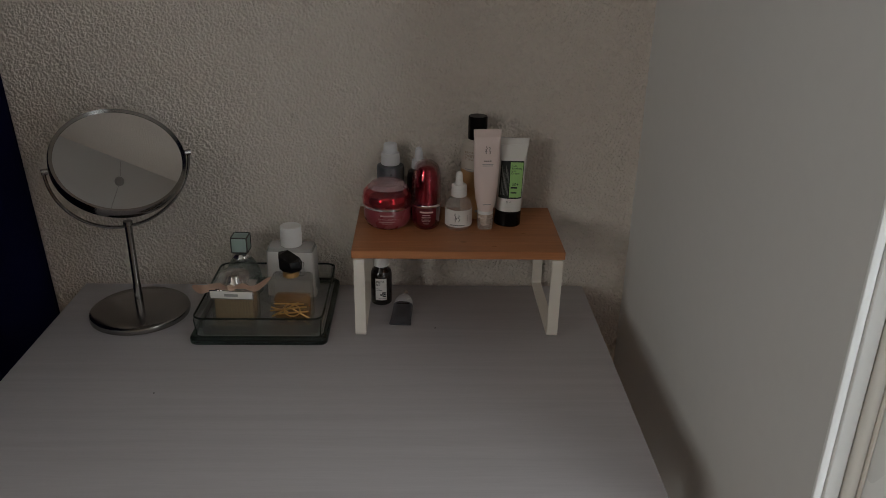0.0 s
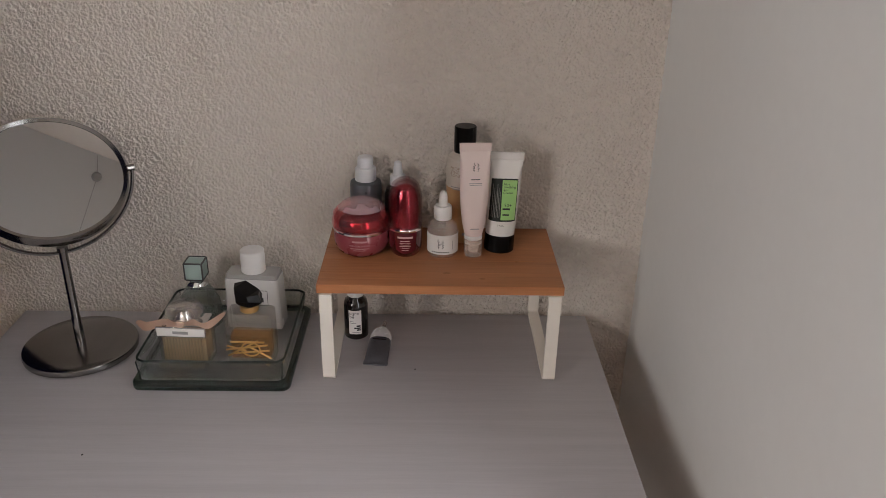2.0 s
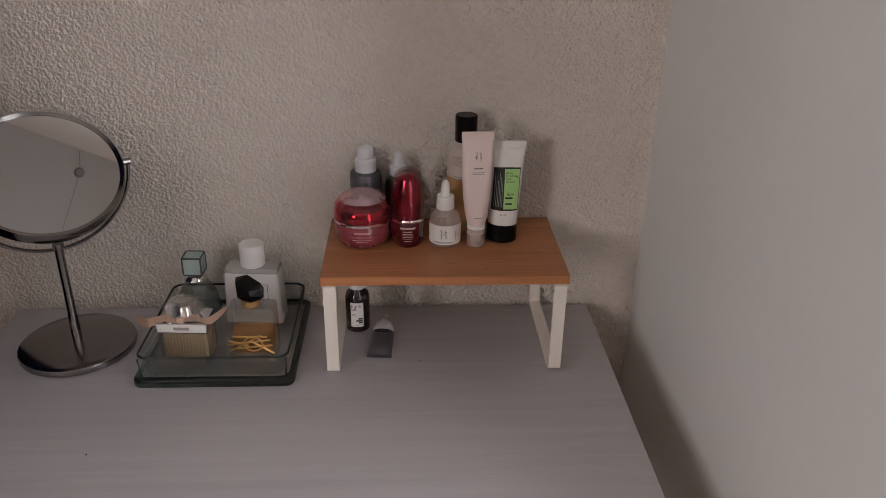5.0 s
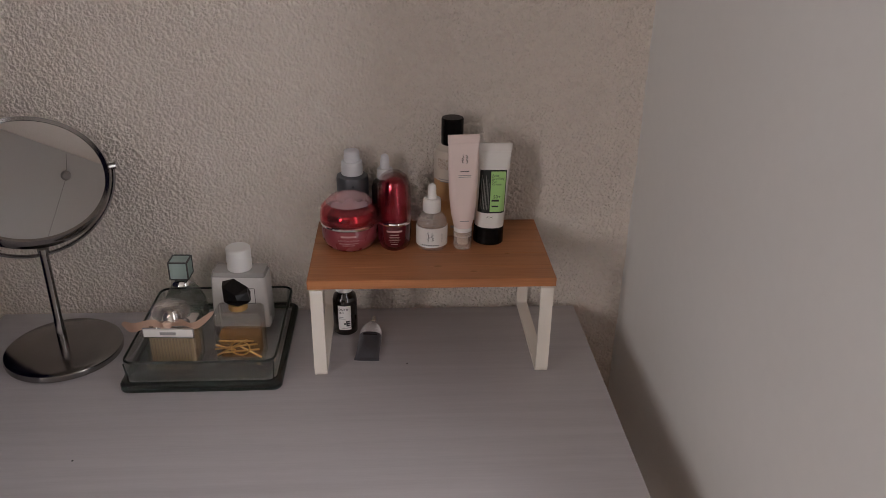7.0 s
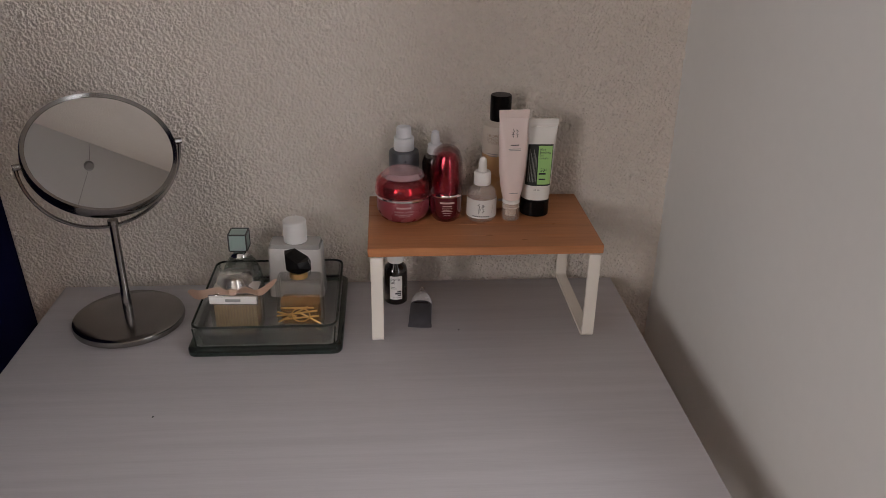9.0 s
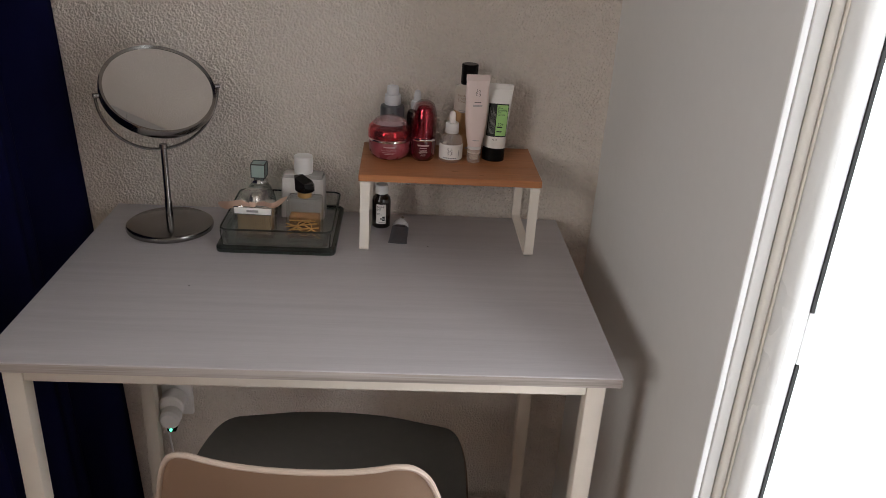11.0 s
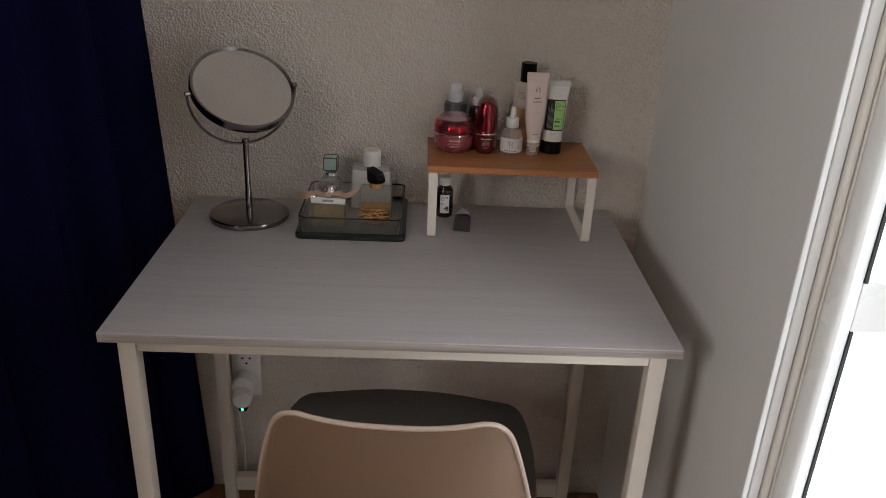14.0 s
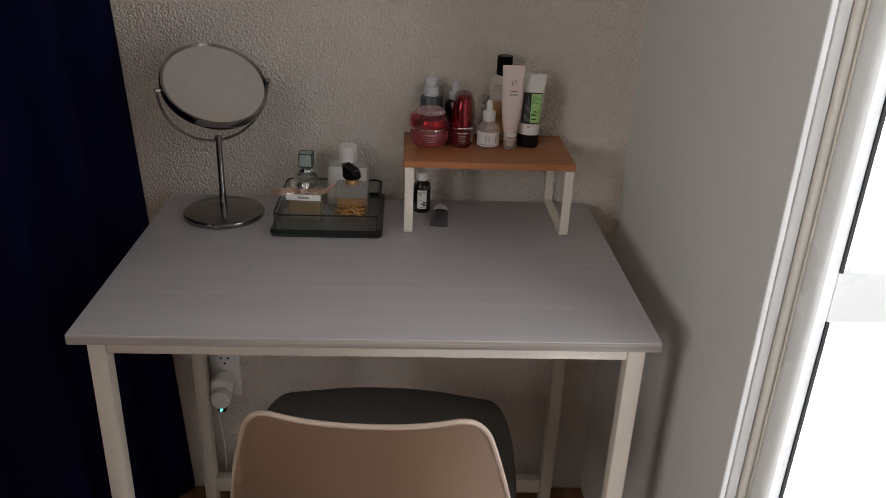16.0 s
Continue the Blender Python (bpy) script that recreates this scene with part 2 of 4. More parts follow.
FOIL = mat("squeezed_aluminium", (0.17, 0.175, 0.20), 0.34, 0.75, var=0.15, scale=90.0, bump=0.5, bump_scale=110.0, bump_dist=0.0014)
# near-white, hardly metallic copy of the foil: a highlight put into the colour
FOILGLINT = mat("aluminium_highlight", (0.80, 0.80, 0.81), 0.25, 0.1, var=0.08, scale=120.0, bump=0.3, bump_scale=150.0, coat=0.5)
LED = glowing("green_indicator", (0.1, 1.0, 0.55), 3.0)
OUTSIDE = glowing("overcast_daylight", (0.95, 0.98, 1.0), 3.4)
CORD = mat("dark_cord", (0.05, 0.05, 0.05), 0.6)


# ---- builders ----
def part(name, bm, material, parent=None, label="", smooth=True, angle=35):
    me = bpy.data.meshes.new(name)
    bmesh.ops.recalc_face_normals(bm, faces=bm.faces)
    lim = radians(angle)
    for e in bm.edges:
        e.smooth = smooth and len(e.link_faces) == 2 and e.calc_face_angle(0) < lim
    for f in bm.faces:
        f.smooth = smooth
    bm.to_mesh(me)
    bm.free()
    me.materials.append(material)
    ob = new(name, me)
    if parent:
        ob.parent = parent
    if label:
        ob["label"] = label
    return ob


def thing(name, m, label, category, group="", kind=""):
    ob = new(name)
    ob.empty_display_size = 0.02
    ob.matrix_world = m
    return tagged(ob, label, category, group, kind)


def box(x0, x1, y0, y1, z0, z1, bevel=0.0, segs=2, bm=None):
    bm = bm or bmesh.new()
    r = bmesh.ops.create_cube(bm, size=1.0, matrix=Matrix.Translation(((x0 + x1) / 2, (y0 + y1) / 2, (z0 + z1) / 2)) @ Matrix.Diagonal((x1 - x0, y1 - y0, z1 - z0, 1)))
    if bevel:
        es = list({e for v in r["verts"] for e in v.link_edges})
        bmesh.ops.bevel(bm, geom=es, offset=bevel, segments=segs, affect="EDGES", profile=0.5)
    return bm


def lathe(profile, segs=40, bm=None, x=0.0, y=0.0, squash=1.0):
    """A solid of revolution about z from (radius, height) pairs, bottom to top; radius 0 closes it."""
    bm = bm or bmesh.new()
    rings = []
    for r, z in profile:
        if r <= 1e-6:
            rings.append([bm.verts.new((x, y, z))])
        else:
            rings.append([bm.verts.new((x + r * math.cos(2 * math.pi * k / segs), y + squash * r * math.sin(2 * math.pi * k / segs), z)) for k in range(segs)])
    for a, b in zip(rings, rings[1:]):
        for k in range(segs):
            p, q = k, (k + 1) % segs
            if len(a) == 1 and len(b) == 1:
                continue
            if len(a) == 1:
                bm.faces.new((a[0], b[q], b[p]))
            elif len(b) == 1:
                bm.faces.new((a[p], a[q], b[0]))
            else:
                bm.faces.new((a[p], a[q], b[q], b[p]))
    return bm


def rrect(w, d, r, n=5):
    """The outline of a rounded rectangle, counter-clockwise."""
    out = []
    for cx, cy, a0 in ((w / 2 - r, d / 2 - r, 0), (-w / 2 + r, d / 2 - r, 90), (-w / 2 + r, -d / 2 + r, 180), (w / 2 - r, -d / 2 + r, 270)):
        for k in range(n + 1):
            a = radians(a0 + 90 * k / n)
            out.append((cx + r * math.cos(a), cy + r * math.sin(a)))
    return out


def loft(rings, closed_bottom=True, closed_top=True, bm=None):
    """Skin a list of rings of equal length, each a list of (x, y, z)."""
    bm = bm or bmesh.new()
    vs = [[bm.verts.new(p) for p in ring] for ring in rings]
    n = len(vs[0])
    for a, b in zip(vs, vs[1:]):
        for k in range(n):
            bm.faces.new((a[k], a[(k + 1) % n], b[(k + 1) % n], b[k]))
    if closed_bottom:
        bm.faces.new(vs[0][::-1])
    if closed_top:
        bm.faces.new(vs[-1])
    return bm


def slabs(levels, n=5, bm=None):
    """A body of rounded rectangles: rows of (z, width, depth, corner radius)."""
    return loft([[(x, y, z) for x, y in rrect(w, d, min(r, w / 2 - 1e-4, d / 2 - 1e-4), n)] for z, w, d, r in levels], bm=bm)


def tube(points, r, segs=10, bm=None, closed=False):
    """A round rod along a line of points."""
    bm = bm or bmesh.new()
    pts = [Vector(p) for p in points]
    rings, n = [], len(pts)
    up = None
    for i, p in enumerate(pts):
        if closed:
            d = (pts[(i + 1) % n] - pts[i - 1]).normalized()
        else:
            d = (pts[min(i + 1, n - 1)] - pts[max(i - 1, 0)]).normalized()
        if up is None:
            up = d.orthogonal().normalized()
        up = (up - d * up.dot(d)).normalized()
        side = d.cross(up)
        rings.append([bm.verts.new(p + r * (math.cos(2 * math.pi * k / segs) * up + math.sin(2 * math.pi * k / segs) * side)) for k in range(segs)])
    pairs = list(zip(rings, rings[1:])) + ([(rings[-1], rings[0])] if closed else [])
    for a, b in pairs:
        for k in range(segs):
            bm.faces.new((a[k], a[(k + 1) % segs], b[(k + 1) % segs], b[k]))
    if not closed:
        bm.faces.new(rings[0][::-1])
        bm.faces.new(rings[-1])
    return bm


def sweep(path, w, t, bm=None):
    """A flat bar of width w (along x) and thickness t, bent along a path of (y, z) points."""
    bm = bm or bmesh.new()
    rings = []
    for i, (y, z) in enumerate(path):
        a, b = path[max(i - 1, 0)], path[min(i + 1, len(path) - 1)]
        d = Vector((b[0] - a[0], b[1] - a[1])).normalized()
        ny, nz = -d[1] * t / 2, d[0] * t / 2
        rings.append([(-w / 2, y - ny, z - nz), (w / 2, y - ny, z - nz), (w / 2, y + ny, z + nz), (-w / 2, y + ny, z + nz)])
    return loft(rings, bm=bm)


def wrap(bm, R, yc=0.0, lift=0.0):
    """Bend a flat drawing in x and z (facing -y) round an upright cylinder of radius R."""
    for v in bm.verts:
        a = v.co.x / R
        rr = R + lift - v.co.y
        v.co = Vector((rr * math.sin(a), yc - rr * math.cos(a), v.co.z))
    return bm


def flat_patch(w, z0, z1, t=0.0003, nx=12, x=0.0, r=0.0):
    """A thin label, facing -y, standing in x and z; fine enough to be bent."""
    bm = bmesh.new()
    front, back = [], []
    for j in range(2):
        for i in range(nx + 1):
            px, pz = x - w / 2 + w * i / nx, (z0, z1)[j]
            front.append(bm.verts.new((px, -t, pz)))
            back.append(bm.verts.new((px, 0, pz)))
    for i in range(nx):
        a, b, c, d = i, i + 1, nx + 2 + i, nx + 1 + i
        bm.faces.new((front[a], front[b], front[c], front[d]))
        bm.faces.new((back[d], back[c], back[b], back[a]))
        bm.faces.new((front[a], back[a], back[b], front[b]))
        bm.faces.new((front[d], front[c], back[c], back[d]))
    bm.faces.new((front[0], front[nx + 1], back[nx + 1], back[0]))
    bm.faces.new((front[nx], back[nx], back[2 * nx + 1], front[2 * nx + 1]))
    return bm


def lettering(words, size, x=0.0, z=0.0, align="CENTER", spacing=1.0):
    """Words in the built-in font as a mesh drawing in x and z."""
    cu = bpy.data.curves.new("lettering", "FONT")
    cu.body, cu.size, cu.align_x, cu.resolution_u, cu.space_line = words, size, align, 2, spacing
    ob = bpy.data.objects.new("lettering", cu)
    scene.collection.objects.link(ob)
    bpy.context.view_layer.update()
    me = bpy.data.meshes.new_from_object(ob.evaluated_get(bpy.context.evaluated_depsgraph_get()))
    bm = bmesh.new()
    bm.from_mesh(me)
    for v in bm.verts:
        v.co = Vector((v.co.x + x, 0.0, v.co.y + z))
    bpy.data.objects.remove(ob)
    bpy.data.curves.remove(cu)
    bpy.data.meshes.remove(me)
    return bm


def bars(rows):
    """Plain bars for small print: (x, z, width, height)."""
    bm = bmesh.new()
    for x, z, w, h in rows:
        n = max(1, int(w / 0.003))
        lo = [bm.verts.new((x - w / 2 + w * i / n, 0, z)) for i in range(n + 1)]
        hi = [bm.verts.new((x - w / 2 + w * i / n, 0, z + h)) for i in range(n + 1)]
        for i in range(n):
            bm.faces.new((lo[i], lo[i + 1], hi[i + 1], hi[i]))
    return bm


def strokes(x, z, s, seed):
    """Plain brush-like bars standing for a logo drawn by hand."""
    rnd = random.Random(seed)
    bm = bmesh.new()
    for i in range(14):
        cx, cz = x + (i % 2 - 0.5) * s * 0.62 + rnd.uniform(-.16, .16) * s, z + (3 - i // 2) * s * 0.20 + rnd.uniform(-.06, .06) * s
        a, l, w = rnd.choice((0.15, 1.5, 0.9, -0.8, 0.0)), s * rnd.uniform(.22, .46), s * 0.085
        dx, dz = math.cos(a) * l / 2, math.sin(a) * l / 2
        px, pz = -math.sin(a) * w / 2, math.cos(a) * w / 2
        bm.faces.new([bm.verts.new((cx + sx * dx + sp * px, 0, cz + sx * dz + sp * pz)) for sx, sp in ((-1, -1), (1, -1), (1, 1), (-1, 1))])
    return bm


def structure(name, bm, material, label, category, **kw):
    ob = part(name, bm, material, None, **kw)
    return tagged(ob, label, category, kind="structure")


# ---- the room ----
T = 0.12
structure("floor", box(LEFT_X - T, WALL_X + T, REAR_Y - T, WALL_Y + T, -0.15, -0.012), FLOORWOOD, "brown oak floor under the desk", "floor", smooth=False)
FLOOR_OB = bpy.data.objects["floor"]
structure("ceiling", box(LEFT_X - T, WALL_X + T, REAR_Y - T, WALL_Y + T, CEIL, CEIL + 0.1), CEILING, "plain white painted ceiling", "ceiling", smooth=False)


def plaster_wall():
    """The wall behind the desk: a slab with a crumbly trowelled coat, coarser towards the corner with the smooth wall."""
    x0, x1, z0, z1, step = -0.74, WALL_X + 0.002, 0.70, 1.36, 0.0014
    nx, nz = int((x1 - x0) / step), int((z1 - z0) / step)
    rng = np.random.default_rng(7)
    fz, fx = np.meshgrid(np.fft.fftfreq(nz + 1, step), np.fft.rfftfreq(nx + 1, step), indexing="ij")

    def lumps(size, tall=1.0):
        g = np.fft.irfft2(np.fft.rfft2(rng.standard_normal((nz + 1, nx + 1))) * np.exp(-2 * (math.pi * size) ** 2 * (fx ** 2 + (fz * tall) ** 2)), (nz + 1, nx + 1))
        return g / g.std()
    X, Z = np.meshgrid(np.linspace(x0, x1, nx + 1), np.linspace(z0, z1, nz + 1))
    near = np.clip((X - (x1 - 0.075)) / 0.075, 0, 1)
    g = lumps(0.00165) + 0.45 * lumps(0.0040)
    h = 0.5 + 0.5 * np.tanh(0.95 * g - 0.1) + 0.12 * lumps(0.0011)
    h = h * (RELIEF * (1 + 0.7 * near)) + 0.0005 * lumps(0.03)
    h += 0.0050 * np.exp(-(x1 - X) / 0.009) * (1 + 0.25 * lumps(0.004))
    Y = WALL_Y + 0.0012 - h
    co = np.stack([X, Y, Z], -1).reshape(-1, 3)
    i = np.arange((nz + 1) * (nx + 1)).reshape(nz + 1, nx + 1)
    quads = np.stack([i[:-1, :-1], i[:-1, 1:], i[1:, 1:], i[1:, :-1]], -1).reshape(-1, 4)
    bm = box(LEFT_X - T, WALL_X + T, WALL_Y + 0.0014, WALL_Y + T, -0.012, CEIL)
    base = len(co)
    bm.verts.index_update()
    co = np.concatenate([co, [tuple(v.co) for v in bm.verts]])
    quads = np.concatenate([quads, [[base + v.index for v in f.verts] for f in bm.faces]])
    bm.free()
    me = bpy.data.meshes.new("wall_north")
    me.vertices.add(len(co))
    me.vertices.foreach_set("co", co.ravel())
    me.loops.add(quads.size)
    me.loops.foreach_set("vertex_index", quads.ravel())
    me.polygons.add(len(quads))
    me.polygons.foreach_set("loop_start", np.arange(0, quads.size, 4))
    smooth = np.ones(len(quads), bool)
    smooth[-6:] = False
    me.polygons.foreach_set("use_smooth", smooth)
    me.update(calc_edges=True)
    me.validate()
    me.materials.append(PLASTER)
    tagged(new("wall_north", me), "off-white wall of rough textured plaster behind the desk", "wall", kind="structure")


RELIEF = 0.0014
plaster_wall()
# left wall with its window opening; it and the rear wall are out of view
bm = box(LEFT_X - T, LEFT_X, REAR_Y, WY0, -0.012, CEIL)
box(LEFT_X - T, LEFT_X, WY1, WALL_Y, -0.012, CEIL, bm=bm)
box(LEFT_X - T, LEFT_X, WY0, WY1, -0.012, WZ0, bm=bm)
box(LEFT_X - T, LEFT_X, WY0, WY1, WZ1, CEIL, bm=bm)
structure("wall_west", bm, DARKWALL, "unseen wall with a window, darkened to cut bounce light", "wall", smooth=False)
structure("wall_south", box(LEFT_X - T, WALL_X + T, REAR_Y - T, REAR_Y, -0.012, CEIL), DARKWALL, "unseen rear wall, darkened to cut bounce light", "wall", smooth=False)
# right wall, with the doorway from y = DOOR0 to DOOR1
DOOR1, DOOR0, DOOR_H, JAMB = -0.115, -0.465, 2.12, 0.072
bm = box(WALL_X, WALL_X + JAMB, DOOR1, WALL_Y, -0.012, CEIL)
structure("wall_east", bm, PANEL, "smooth light grey painted wall beside the balcony door", "wall", smooth=False)
# this unseen side is set close to DOOR1 to limit the door's light
bm = box(WALL_X, WALL_X + JAMB, REAR_Y, DOOR0, -0.012, CEIL)
box(WALL_X, WALL_X + JAMB, DOOR0, DOOR1, DOOR_H, CEIL, bm=bm)
structure("wall_east_rear", bm, DARKWALL, "unseen wall past the balcony door, darkened to cut bounce light", "wall", smooth=False)
# trim round the doorway: a white bead, a beige board and a narrow lip
structure("trim", box(WALL_X - 0.003, WALL_X + 0.005, DOOR1 - 0.005, DOOR1 - 0.0003, -0.01, DOOR_H, 0.002), FRAMEWHITE, "narrow white bead along the wall's edge", "trim")

# balcony door: frame profile in the reveal, and the leaf standing open outwards
door = thing("door_1", pose(WALL_X, DOOR1, 0.0), "white balcony door with glass panes, standing open", "door", kind="structure")
part("door_frame", box(0.0055, 0.0190, -0.007, -0.0005, 0, DOOR_H, 0.002), PANEL, door, "grey frame board")
part("door_frame", box(0.0205, 0.0300, -0.014, -0.0005, 0, DOOR_H, 0.004, 3), TRIM, door, "beige rounded frame moulding")
part("door_frame", box(0.0312, 0.0335, -0.014, -0.0005, 0, DOOR_H, 0.001), TRIM, door)
part("door_frame", box(0.0345, 0.0560, -0.040, -0.0005, 0, DOOR_H, 0.011, 5), FRAMEWHITE, door, "white rounded outer frame")
part("seal", box(0.0565, 0.0572, -0.021, -0.001, 0, DOOR_H), GREYINK, door, "grey seal")
LEAF = 0.0575
LY0, LY1 = -0.066, -0.024
part("stile", box(LEAF, LEAF + 0.010, LY0 + 0.040, LY1, 0.04, DOOR_H - 0.02, 0.0008), FRAMEWHITE, door)
part("stile", box(LEAF + 0.72, LEAF + 0.80, LY0, LY1, 0.04, DOOR_H - 0.02, 0.003), FRAMEWHITE, door)
for z0, z1 in ((0.04, 0.14), (0.857, 0.922), (DOOR_H - 0.12, DOOR_H - 0.02)):
    part("rail", box(LEAF + 0.0105, LEAF + 0.7195, LY0 + 0.039, LY1 + 0.02, z0, z1, 0.001), FRAMEWHITE, door)
for z0, z1 in ((0.1405, 0.8565), (0.9225, DOOR_H - 0.1205)):
    part("seal", box(LEAF + 0.0105, LEAF + 0.0145, LY0 + 0.038, LY1 + 0.01, z0, z1), GASKET, door, "black rubber glazing seal")
    pane = part("pane", box(LEAF + 0.015, LEAF + 0.719, -0.022, -0.017, z0, z1), CLEARGLASS, door, "clear glass pane")
    pane.visible_shadow = False
backdrop = structure("backdrop", box(2.6, 2.62, -4.5, 9.0, -7.0, 5.5), OUTSIDE, "bright overcast daylight outside the door", "sky", smooth=False)

# window in the left wall
win = thing("window_1", pose(LEFT_X, 0, 0), "white framed window in the left wall", "window", kind="structure")
for y0, y1, z0, z1 in ((WY0, WY0 + 0.05, WZ0, WZ1), (WY1 - 0.05, WY1, WZ0, WZ1), (WY0 + 0.051, WY1 - 0.051, WZ0, WZ0 + 0.05), (WY0 + 0.051, WY1 - 0.051, WZ1 - 0.05, WZ1)):
    part("window_frame", box(-0.09, -0.04, y0, y1, z0, z1, 0.003), FRAMEWHITE, win)
pane = part("pane", box(-0.07, -0.064, WY0 + 0.051, WY1 - 0.051, WZ0 + 0.051, WZ1 - 0.051), CLEARGLASS, win)
pane.visible_shadow = False


def curtain():
    """A navy cloth hanging in deep soft folds from a rail, from the wall beside the desk towards the room."""
    top = thing("curtain", pose(0, 0, 0), "dark navy blue curtain hanging in soft folds beside the desk", "curtain")
    bm = bmesh.new()
    # far end, out of view, is drawn out to keep window light off the left
    ax, ay, bx, by = -0.560, 0.5525, -1.21, -1.25
    L = math.hypot(bx - ax, by - ay)
    dx, dy = (bx - ax) / L, (by - ay) / L
    nx, ny = -dy, dx
    nu, nv = 360, 26
    grid = []
    for j in range(nv + 1):
        z = 0.015 + (CEIL - 0.06) * j / nv
        row = []
        for i in range(nu + 1):
            s = L * i / nu
            k = 1 - z / CEIL
            w = 0.030 * math.sin(s * 44 + 0.7 * math.sin(s * 9 + 1.5) + 0.25 * k) + 0.010 * math.sin(s * 97 + 1 + z) + 0.012 * k * math.sin(s * 21 + 2)
            w *= min(1.0, s / 0.10) * (0.7 + 0.5 * k)
            drift = 0.128 * k * (1 - s / L)
            row.append(bm.verts.new((ax + dx * s + nx * w + drift, ay + dy * s + ny * w, z)))
        grid.append(row)
    for j in range(nv):
        for i in range(nu):
            bm.faces.new((grid[j][i], grid[j][i + 1], grid[j + 1][i + 1], grid[j + 1][i]))
    bmesh.ops.solidify(bm, geom=bm.faces[:], thickness=0.003)
    part("cloth", bm, NAVY, top, angle=80)
    part("rail", tube([(ax, ay, CEIL - 0.03), (bx, by, CEIL - 0.03)], 0.012), WHITEPLASTIC, top, "white curtain rail")
    return top


curtain()


# ---- desk ----
def desk():
    top = thing("desk", pose(0, 0, 0), "whitewashed wood-look desk on a white steel frame", "desk")
    part("tabletop", box(-0.413, 0.4145, 0.0, 0.549, TOP - 0.016, TOP, 0.0017), DESKWOOD, top, "pale grey whitewashed wood-grain top")
    part("edge_band", box(-0.4120, 0.4135, -0.0006, 0.0010, TOP - 0.0150, TOP - 0.0020, 0.0003, 1), EDGEWOOD, top, "grained edge band")
    zt, a, b, w = TOP - 0.0165, -0.391, 0.397, 0.026
    y0, y1 = 0.012, 0.512
    for x0 in (a, b - w):
        for yy in (y0, y1 - w):
            part("leg", box(x0, x0 + w, yy, yy + w, 0.0, zt, 0.002), CREAM, top)
        part("floor_rail", box(x0 + 0.001, x0 + w - 0.001, y0 + w + 0.0005, y1 - w - 0.0005, 0.001, w, 0.002), CREAM, top)
        part("side_apron", box(x0 + 0.001, x0 + w - 0.001, y0 + w + 0.0005, y1 - w - 0.0005, zt - 0.018, zt - 0.0005, 0.002), CREAM, top)
    part("front_apron", box(a + w + 0.0005, b - w - 0.0005, y0 + 0.001, y0 + w - 0.001, zt - 0.0205, zt - 0.0005, 0.002), CREAM, top)
    part("rear_apron", box(a + w + 0.0005, b - w - 0.0005, y1 - w + 0.001, y1 - 0.001, zt - 0.0205, zt - 0.0005, 0.002), CREAM, top)
    part("rear_crossbar", box(a + w + 0.0005, b - w - 0.0005, y1 - w + 0.002, y1 - 0.002, 0.045, 0.082, 0.002), CREAM, top)
    return top


desk()


